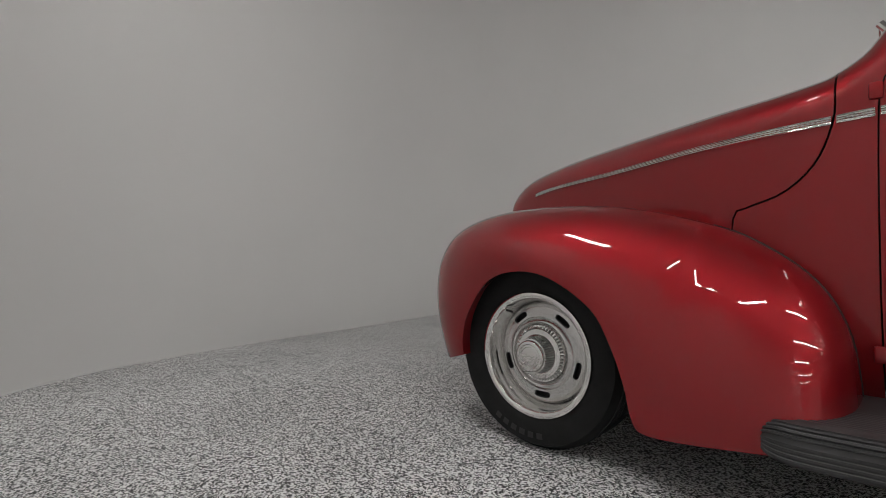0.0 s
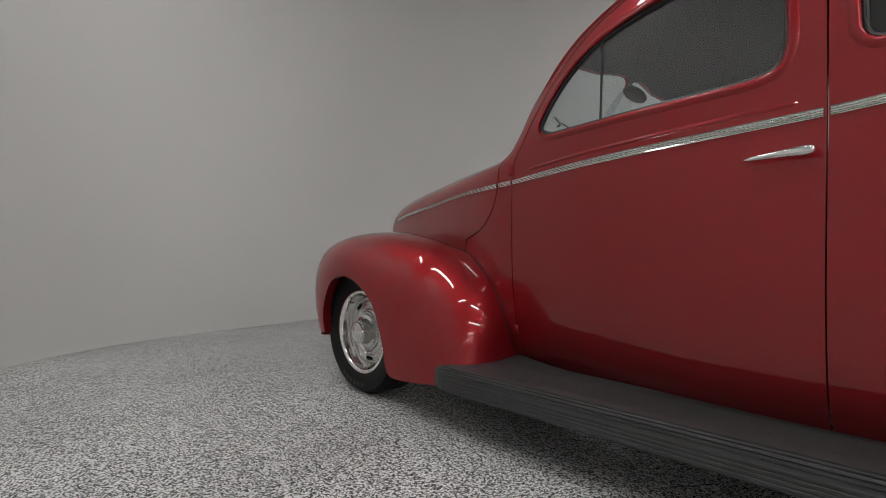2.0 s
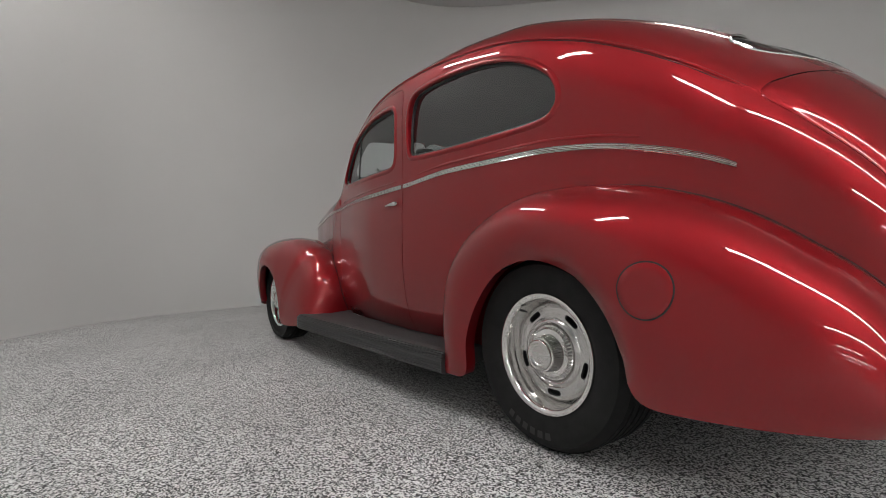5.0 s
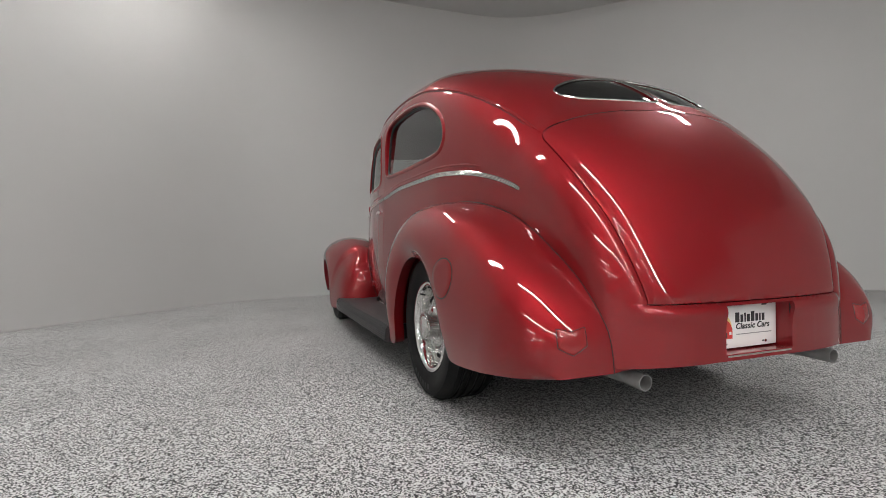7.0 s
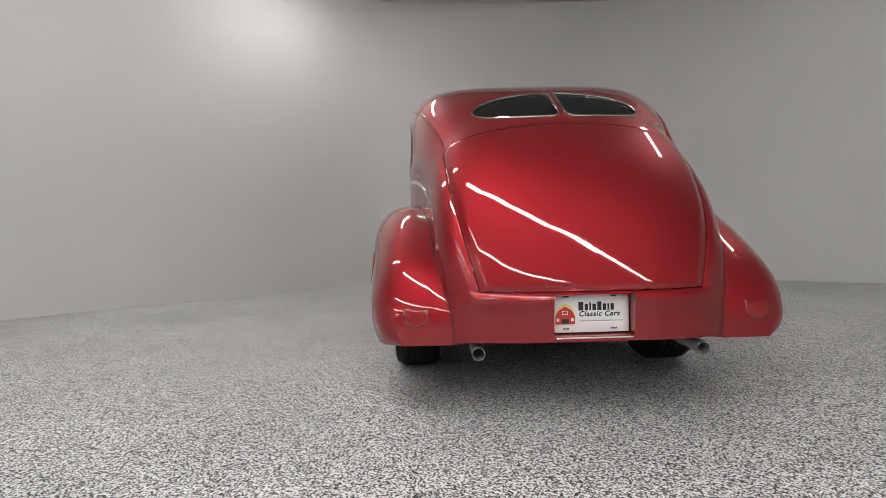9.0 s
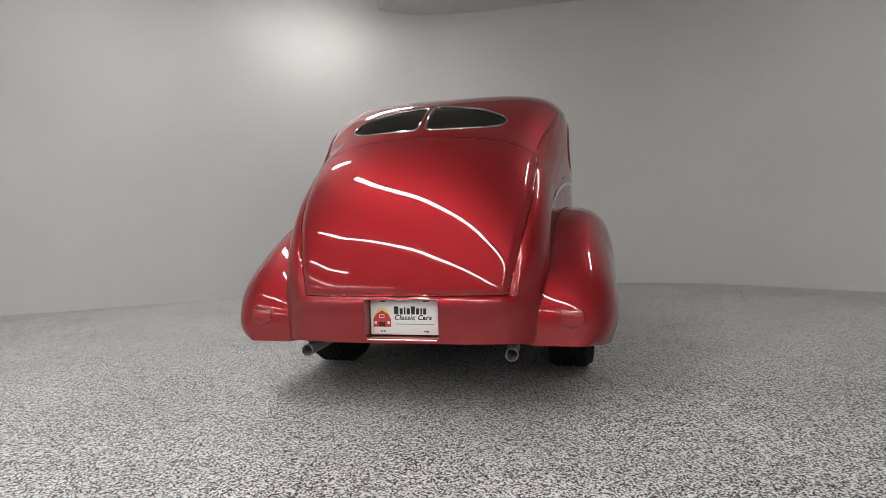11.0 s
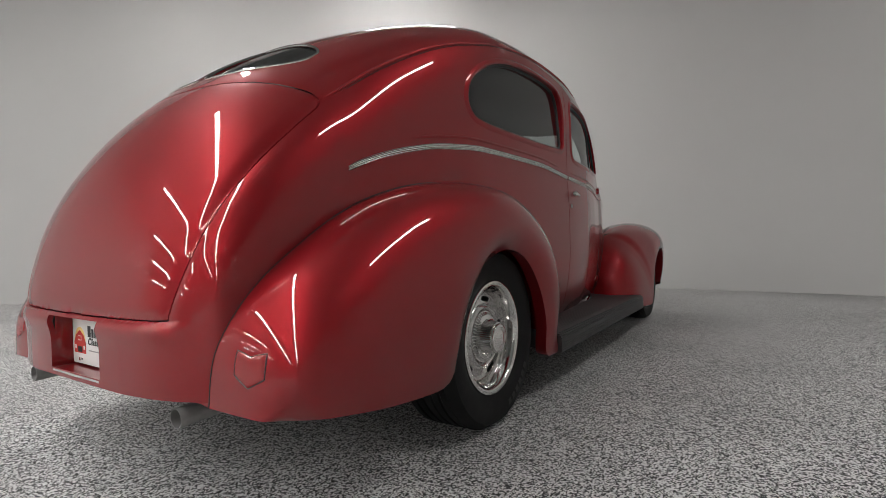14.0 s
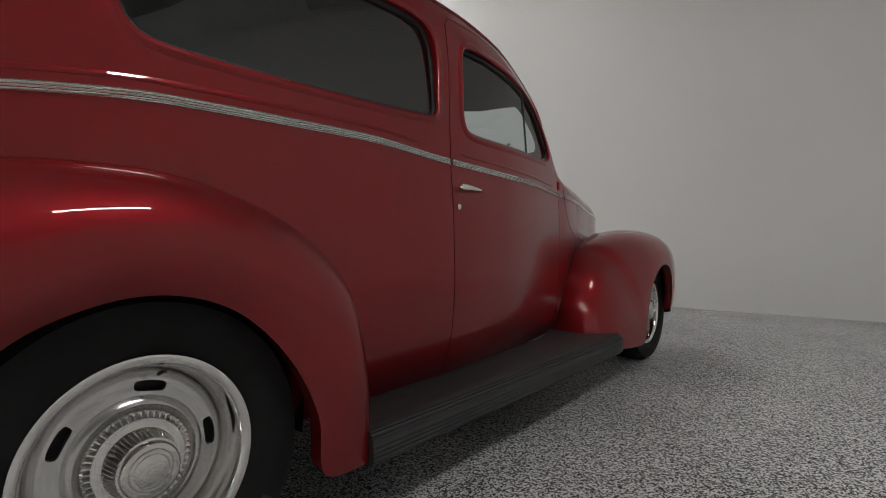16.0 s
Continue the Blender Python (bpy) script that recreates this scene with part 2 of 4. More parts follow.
def block(lo, hi, bevel=0.01, segments=2):
    bm = bmesh.new()
    bmesh.ops.create_cube(bm, size=1)
    for v in bm.verts:
        v.co = Vector([l + (h - l) * (c + 0.5) for l, h, c in zip(lo, hi, v.co)])
    if bevel:
        bmesh.ops.bevel(bm, geom=bm.edges[:], offset=bevel, segments=segments, profile=0.5, affect="EDGES")
    return bm


# ---- the room ----
CEILING = 5.0
LAMP_Z = 4.38
# plan of the curved backdrop wall, from the car's left round its front to its right
bend = spline([(-9.0, 10.0), (-3.0, 9.0), (0.7, 6.35), (2.2, 4.8), (4.2, 2.85), (5.0, 2.0), (5.32, 1.45), (5.44, 0.7), (5.45, 0.0),
               (5.45, -1.5), (5.4, -2.4), (5.1, -3.1), (4.4, -3.9), (2.6, -5.8), (0.0, -8.0), (-4.0, -9.6), (-9.0, -10.0)], 220)
inner = [(x, y) for x, y in bend]
d = np.gradient(bend, axis=0)
d /= np.linalg.norm(d, axis=1)[:, None]
outer = [(x - 0.15 * ty, y + 0.15 * tx) for (x, y), (tx, ty) in zip(bend, d)]
H = CEILING + 0.02
loops = [[(x, y, -0.01) for x, y in inner], [(x, y, H) for x, y in inner], [(x, y, H) for x, y in outer], [(x, y, -0.01) for x, y in outer]]
rows = [[loops[k][i] for k in range(4)] for i in range(len(inner))]
wall = tagged(new("wall_backdrop", mesh_of("wall_backdrop", np.array(rows).reshape(-1, 3),
        [(i * 4 + j, i * 4 + (j + 1) % 4, (i + 1) * 4 + (j + 1) % 4, (i + 1) * 4 + j) for i in range(len(rows) - 1) for j in range(4)], [wall_paint])),
        "light grey painted curved studio backdrop wall", "wall", kind="structure")
# a dropped soffit along the top of the front wall, shading the wall below it
run = [i for i, (x, y) in enumerate(bend) if x > 3.3 and -5.05 < y < 2.15]
rim = [(bend[i][0], bend[i][1]) for i in run]
lip = [(bend[i][0] + 0.6 * d[i][1], bend[i][1] - 0.6 * d[i][0]) for i in run]
lower, upper = 4.50, CEILING + 0.01
rows = [[(*p, lower), (*q, lower), (*q, upper), (*p, upper)] for p, q in zip(rim, lip)]
n = len(rows)
tagged(new("soffit", mesh_of("soffit", np.array(rows).reshape(-1, 3), [(i * 4 + j, i * 4 + (j + 1) % 4, (i + 1) * 4 + (j + 1) % 4, (i + 1) * 4 + j) for i in range(n - 1) for j in range(4)]
        + [(0, 1, 2, 3), tuple(range(4 * n - 4, 4 * n))], [wall_paint])), "grey dropped soffit above the backdrop wall", "soffit", kind="structure")
base = spline(bend, 160)
tagged(new("baseboard", tube([(x - 0.004 * ty, y, 0.004) for (x, y), ty in zip(base, np.gradient(base, axis=0)[:, 1])], 0.006, 6)), "thin pale caulk line where wall meets floor", "trim", kind="structure").data.materials.append(wall_paint)
floor_ob = tagged(new("floor", mesh_of("floor", [(-24, -14, 0), (8, -14, 0), (8, 18, 0), (-24, 18, 0), (-24, -14, -0.1), (8, -14, -0.1), (8, 18, -0.1), (-24, 18, -0.1)],
        [(0, 1, 2, 3), (4, 5, 6, 7), (0, 1, 5, 4), (1, 2, 6, 5), (2, 3, 7, 6), (3, 0, 4, 7)], [flake])), "black and white speckled epoxy flake floor", "floor", kind="structure")
tagged(new("ceiling", mesh_of("ceiling", [(-24, -14, CEILING), (8, -14, CEILING), (8, 18, CEILING), (-24, 18, CEILING), (-24, -14, CEILING + .1), (8, -14, CEILING + .1), (8, 18, CEILING + .1), (-24, 18, CEILING + .1)],
        [(0, 1, 2, 3), (4, 5, 6, 7), (0, 1, 5, 4), (1, 2, 6, 5), (2, 3, 7, 6), (3, 0, 4, 7)], [ceiling_paint])), "grey painted hall ceiling", "ceiling", kind="structure")
for nm, lo, hi in (("wall_rear", (-24.1, -14, 0), (-24, 18, CEILING)), ("wall_left", (-24, 18, 0), (8, 18.1, CEILING)), ("wall_right", (-24, -14.1, 0), (8, -14, CEILING)), ("wall_front", (8, -14.1, 0), (8.1, 18.1, CEILING))):
    b = block(lo, hi, 0)
    me = bpy.data.meshes.new(nm)
    b.to_mesh(me)
    b.free()
    me.materials.append(far_paint)
    tagged(new(nm, me), "plain grey hall wall", "wall", kind="structure")


# ---- ceiling lamps ----
def ceiling_lamp():
    """A strip lamp: a shallow housing with one rounded glowing lens."""
    lamp = tagged(new("ceiling_light"), "white strip light with a glowing lens under the ceiling", "lamp", "strip lights on the ceiling")
    part("housing", block((-0.745, -0.09, 0.02), (0.745, 0.09, 0.06), 0.008), white_paint, lamp)
    arc = [(0.072 * math.cos(t), 0.018 + 0.024 * math.sin(t)) for t in np.linspace(np.pi, 2 * np.pi, 9)]
    lens = np.array([[(x, y, z) for y, z in arc] for x in (-0.73, 0.73)])
    part("lens", mesh_of("lens", lens.reshape(-1, 3), [(j, j + 1, 9 + j + 1, 9 + j) for j in range(8)] + [tuple(range(9)), tuple(range(9, 18)), (0, 9, 17, 8)]), tube_glow, lamp, "lit milky lamp lens")
    for x in (-0.5, 0.5):
        part("hanger", tube([(x, 0, 0.055), (x, 0, CEILING - LAMP_Z)], 0.006, 6), white_paint, lamp)
    return lamp


# rows of lamps: first end, direction in degrees, number, spacing
first = None
for x, y, turn, count, pitch in ((-1.15, 2.40, 33.5, 15, 1.52), (-4.0, 5.1, 33.5, 12, 1.52), (-7.2, 8.4, 33.5, 3, 1.62), (-10.0, 12.2, 33.5, 7, 1.62), (-14.0, 15.0, 33.5, 5, 1.62),
                                  (1.36, 3.86, 48, 1, 1.52), (3.96, 1.51, 138, 1, 1.52), (1.52, -3.12, 12, 1, 1.52)):
    for k in range(count):
        a, step = radians(turn), (0.76 + pitch * k) * (1 if turn > 90 else -1)
        m = pose(x + step * math.cos(a), y + step * math.sin(a), LAMP_Z, 0, 0, turn)
        if first is None:
            first = ceiling_lamp()
            first.matrix_basis = m
        else:
            copy_thing(first, m)

# ---- the car: x ahead from the rear axle, y to its left ----
car = tagged(new("car"), "dark red glossy vintage two-door sedan on flake floor", "car")
WHEELBASE = 2.845

top_z = pchip([-1.030, -1.024, -1.013, -0.996, -0.97, -0.93, -0.88, -0.80, -0.70, -0.60, -0.45, -0.25, 0.0, 0.3, 0.7, 1.1, 1.40, 1.58, 1.72, 1.89, 1.96, 2.02, 2.10, 2.39, 2.80, 3.10, 3.22, 3.32, 3.38, 3.42, 3.44],
              [0.475, 0.515, 0.580, 0.66, 0.76, 0.87, 0.97, 1.085, 1.19, 1.275, 1.375, 1.475, 1.56, 1.625, 1.655, 1.645, 1.61, 1.565, 1.50, 1.34, 1.228, 1.150, 1.122, 1.104, 1.063, 1.014, 0.985, 0.935, 0.875, 0.78, 0.60])
belt_z = pchip([-1.030, -0.94, -0.88, -0.75, -0.556, -0.318, -0.136, 0.09, 0.57, 0.955, 1.3, 1.6, 2.0, 2.33, 2.7, 3.1, 3.3, 3.44],
               [0.42, 0.52, 0.61, 0.76, 0.903, 0.985, 1.018, 1.033, 1.030, 1.002, 0.990, 0.982, 0.962, 0.950, 0.920, 0.886, 0.81, 0.55])
half_w = pchip([-1.030, -1.024, -1.013, -0.996, -0.97, -0.93, -0.88, -0.80, -0.556, -0.318, -0.136, 0.09, 0.57, 0.955, 1.3, 1.6, 1.86, 2.0, 2.08, 2.33, 2.7, 3.1, 3.3, 3.38, 3.42, 3.44],
               [0.25, 0.315, 0.385, 0.445, 0.50, 0.550, 0.572, 0.590, 0.612, 0.650, 0.682, 0.712, 0.732, 0.736, 0.718, 0.672, 0.618, 0.590, 0.580, 0.520, 0.415, 0.295, 0.205, 0.13, 0.08, 0.04])
power = pchip([-1.015, -0.8, -0.55, -0.3, 0.0, 0.3, 0.9, 1.4, 1.6, 2.0, 2.1, 2.5, 3.44], [2.6, 2.3, 2.3, 3.2, 4.6, 5.5, 5.5, 5.0, 4.6, 4.2, 3.2, 2.5, 2.2])
sill_z = pchip([-1.015, -0.6, 0.4, 2.0, 2.6, 3.44], [0.315, 0.30, 0.265, 0.265, 0.36, 0.42])
flank = pchip([0, 0.12, 0.3, 0.5, 0.75, 1.0], [0.885, 0.955, 0.995, 1.012, 1.012, 1.0])


def side_in(x, t):
    """How far the flank draws in towards the sill; hardly at the tail, where the panel stands square."""
    return 1 - (1 - float(flank(t))) * min(1, max(0.06, (x + 0.88) / 0.5))


def body_y(x, z):
    """Half width of the body at a place along it and a height."""
    zb, zt, zs, w, n = float(belt_z(x)), float(top_z(x)), float(sill_z(x)), float(half_w(x)), float(power(x))
    if z <= zb:
        return w * side_in(x, (z - zs) / max(zb - zs, 1e-6))
    f = min((z - zb) / max(zt - zb, 1e-6), 1)
    return w * max(1 - f**n, 0) ** (1 / n)


def section(x, low=28, high=44):
    zb, zt, zs, w, n = float(belt_z(x)), float(top_z(x)), float(sill_z(x)), float(half_w(x)), float(power(x))
    half = [(w * side_in(x, t), zs + (zb - zs) * t) for t in np.linspace(0, 1, low, endpoint=False)]
    for a in np.linspace(0, np.pi / 2, high):
        half.append((w * math.cos(a) ** (2 / n) if a < np.pi / 2 - 1e-6 else 0.0, zb + (zt - zb) * math.sin(a) ** (2 / n)))
    return [(x, y, z) for y, z in half] + [(x, -y, z) for y, z in half[-2::-1]]


lid_seam = spline([(0.0, 1.200), (0.2, 1.194), (0.36, 1.174), (0.46, 1.149), (0.512, 1.126), (0.536, 1.095), (0.538, 1.05), (0.520, 0.90), (0.475, 0.70), (0.436, 0.55), (0.428, 0.516), (0.412, 0.506), (0.2, 0.503), (0.0, 0.502)], 120)
# the tail's sections stand at even steps along its outline
tail_x = np.linspace(-1.0302, -0.40, 3000)
tail_s = np.r_[0, np.cumsum(np.hypot(np.diff(tail_x), np.diff(top_z(tail_x))))]
stations = np.r_[np.interp(np.linspace(0, tail_s[-1], 124), tail_s, tail_x), np.linspace(-0.38, 1.4, 72), np.linspace(1.42, 2.12, 46), np.linspace(2.15, 3.28, 42), np.linspace(3.30, 3.44, 18)]
shell_rows = [section(x, 30, 76) for x in stations]
shell_me = grid_mesh("shell", shell_rows, mats=(paint, lining))
bm = bmesh.new()
bm.from_mesh(shell_me)
bm.verts.ensure_lookup_table()
m = len(shell_rows[0])
for i in (0, len(stations) - 1):
    ring = [bm.verts[i * m + j] for j in range(m)]
    for j in range(m // 2):
        quad = [ring[j], ring[j + 1], ring[m - 2 - j], ring[m - 1 - j]]
        if len(set(quad)) == 4 and j + 1 < m - 2 - j:
            bm.faces.new(quad)
        elif j + 1 == m - 2 - j:
            bm.faces.new((ring[j], ring[j + 1], ring[m - 1 - j]))
bmesh.ops.recalc_face_normals(bm, faces=bm.faces)
up = sum(f.normal.z for f in bm.faces if f.calc_center_median().z > 1.4)
if up < 0:
    bmesh.ops.reverse_faces(bm, faces=bm.faces)
# the panels roll inwards to the trunk lid's seam, and the tail panel swells out below it
bm.normal_update()
turned = []
for v in bm.verts:
    if v.co.x < -0.36 and v.co.z > 0.33:
        y, z = abs(v.co.y), v.co.z
        d2 = ((lid_seam - (y, z)) ** 2).sum(1)
        k = int(d2.argmin())
        d, (sy, sz) = math.sqrt(d2[k]), lid_seam[k]
        if sz > 1.11:
            deep, wide = 0.0022, 0.016
        elif sz < 0.53 and sy < 0.42:
            deep, wide = 0.0075, 0.030
        else:
            rise = min(1, max(0, (sz - 0.53) / 0.25))
            deep, wide = 0.009 + 0.002 * rise - 0.0068 * max(0, (sz - 0.98) / 0.13), 0.034 + 0.010 * rise
        off = -deep * max(0, 1 - d / wide) ** 2
        if z < 0.503 and y < 0.52:
            side = min(1, max(0, (0.50 - y) / 0.10))
            off += 0.010 * side * math.exp(-((0.478 - z) / 0.036) ** 2)
        turned.append((v, v.normal * off))
for v, off in turned:
    v.co += off
bm.to_mesh(shell_me)
bm.free()
shell = new("shell", shell_me)

GAP = 0.0018
door_window = spline([(1.828, 1.146), (1.812, 1.172), (1.770, 1.222), (1.68, 1.300), (1.56, 1.362), (1.39, 1.397), (1.25, 1.410), (1.13, 1.414), (1.058, 1.404), (1.032, 1.360), (1.030, 1.26), (1.034, 1.162),
                      (1.078, 1.115), (1.27, 1.107), (1.50, 1.107), (1.72, 1.108), (1.785, 1.112), (1.815, 1.124)], 130, True)
quarter_window = spline([(0.885, 1.150), (0.895, 1.21), (0.895, 1.325), (0.868, 1.412), (0.78, 1.442), (0.58, 1.447), (0.40, 1.436), (0.24, 1.405), (0.125, 1.360), (0.035, 1.298), (0.0, 1.235),
                         (0.010, 1.180), (0.075, 1.147), (0.30, 1.135), (0.58, 1.132), (0.82, 1.137)], 120, True)
rear_window = spline([(0.014, 1.400), (0.014, 1.300), (0.026, 1.256), (0.10, 1.248), (0.25, 1.252), (0.335, 1.262), (0.384, 1.284), (0.390, 1.318), (0.345, 1.352), (0.25, 1.388), (0.10, 1.414), (0.028, 1.420)], 90, True)
screen = spline([(0.008, 1.20), (0.25, 1.195), (0.44, 1.19), (0.495, 1.215), (0.485, 1.33), (0.468, 1.385), (0.43, 1.402), (0.25, 1.415), (0.008, 1.42)], 70, True)
door_seam = np.r_[spline([(0.972, 0.22), (0.962, 0.6), (0.955, 1.0), (0.952, 1.3), (0.957, 1.46), (0.990, 1.495)], 30), spline([(1.03, 1.498), (1.2, 1.495), (1.4, 1.478), (1.57, 1.435), (1.73, 1.32), (1.87, 1.17)], 30),
                  spline([(1.92, 1.10), (1.968, 1.04), (1.980, 0.96), (1.982, 0.6), (1.978, 0.22)], 24)]
hood_seam = spline([(2.060, 1.22), (2.062, 1.05), (2.065, 0.965), (2.102, 0.862), (2.175, 0.792), (2.275, 0.754), (2.305, 0.705), (2.315, 0.30)], 40)
cutters = []
for s in (1, -1):
    lo, hi = (0.35, 0.95) if s > 0 else (-0.95, -0.35)
    cutters += [prism(door_window, "y", lo, hi), prism(quarter_window, "y", lo, hi), prism(ribbon(door_seam, GAP), "y", lo, hi)]
    cutters.append(prism(ribbon(hood_seam, 0.0026), "y", *((0.002, 0.9) if s > 0 else (-0.9, 0.002))))
    cutters.append(prism([(s * y, z) for y, z in rear_window], "x", -0.95, -0.15))
    cutters.append(prism([(s * y, z) for y, z in screen], "x", 1.45, 2.2))
cutters.append(prism([(0.152, 0.336), (0.152, 0.491), (-0.152, 0.491), (-0.152, 0.336)], "x", -1.1, -0.96))
whole_lid = np.r_[lid_seam, [(-y, z) for y, z in lid_seam[::-1]][1:-1]]
tng = np.roll(whole_lid, -1, 0) - np.roll(whole_lid, 1, 0)
tng /= np.linalg.norm(tng, axis=1)[:, None]
nrm = np.stack([-tng[:, 1], tng[:, 0]], -1) * 0.0017
bm = bmesh.new()
loops = []
for sgn in (1, -1):
    for xx in (-1.1, -0.42):
        loops.append([bm.verts.new((xx, u, v)) for u, v in whole_lid + sgn * nrm])
n = len(whole_lid)
for a, b in ((0, 1), (1, 3), (3, 2), (2, 0)):
    for i in range(n):
        bm.faces.new((loops[a][i], loops[a][(i + 1) % n], loops[b][(i + 1) % n], loops[b][i]))
bmesh.ops.recalc_face_normals(bm, faces=bm.faces)
cutters.append(bm)
pieces = islands(carve(shell, cutters, 0.014))
doors = {}
for me in sorted(pieces, key=lambda q: -len(q.vertices)):
    co = np.array([v.co for v in me.vertices])
    c, lo, hi = co.mean(0), co.min(0), co.max(0)
    if len(me.vertices) < 40:
        continue
    if lo[0] > 2.0:
        part("hood", me, None, car)
    elif hi[0] < -0.4 and hi[2] - lo[2] > 0.4:
        part("trunk_lid", me, None, car)
    elif lo[0] > 0.9 and abs(c[1]) > 0.3 and hi[2] - lo[2] > 0.5 and hi[0] - lo[0] < 1.2:
        doors[1 if c[1] > 0 else -1] = part("door", me, None, car, "red front-hinged door with one window")
    else:
        # the plate's pocket goes right through the tail panel
        bm = bmesh.new()
        bm.from_mesh(me)
        gone = [f for f in bm.faces if f.calc_center_median().x < -0.93 and abs(f.calc_center_median().y) < 0.1515 and 0.3365 < f.calc_center_median().z < 0.4905]
        bmesh.ops.delete(bm, geom=gone, context="FACES")
        bm.to_mesh(me)
        bm.free()
        part("body", me, None, car)
for s in (1, -1):
    doors.setdefault(s, car)


def on_body(path, off=0.0, s=1):
    return [(x, s * (body_y(x, z) + off), z) for x, z in path]


def faded(path, off, s, ends=6):
    """A path on the body that sinks into it towards both ends."""
    n = len(path)
    return [(x, s * (body_y(x, z) + off - 0.016 * max(0, 1 - min(i, n - 1 - i) / ends) ** 2), z) for i, (x, z) in enumerate(path)]


def body_x(y, z):
    """Where the tail's surface lies at a half width and a height."""
    lo, hi = -1.030, 0.6
    for _ in range(40):
        mid = (lo + hi) / 2
        inside = float(top_z(mid)) > z and body_y(mid, z) > abs(y) and z > float(sill_z(mid)) - 0.01
        lo, hi = (lo, mid) if inside else (mid, hi)
    return hi


def glass_y(x, z):
    """The flat side glass leans in towards its top."""
    return body_y(x, 1.13) - 0.014 - 0.08 * (z - 1.12)


def front_x(y, z):
    """Where the windscreen's surface lies at a half width and a height."""
    lo, hi = 1.3, 2.15
    for _ in range(40):
        mid = (lo + hi) / 2
        inside = float(top_z(mid)) > z and body_y(mid, z) > abs(y)
        lo, hi = (mid, hi) if inside else (lo, mid)
    return lo


def pane_mesh(outline, where, glass=tinted_glass):
    c = np.mean(outline, 0)
    me = grid_mesh("pane", [[where(*(c + (np.array(p) - c) * f)) for p in outline] for f in (1.03, 0.8, 0.6, 0.4, 0.2, 0.01)], True, (glass,))
    away = sum(f.normal.dot(f.center - Vector((0.3, 0, f.center.z))) for f in me.polygons)
    if away < 0:
        me.flip_normals()
    return me


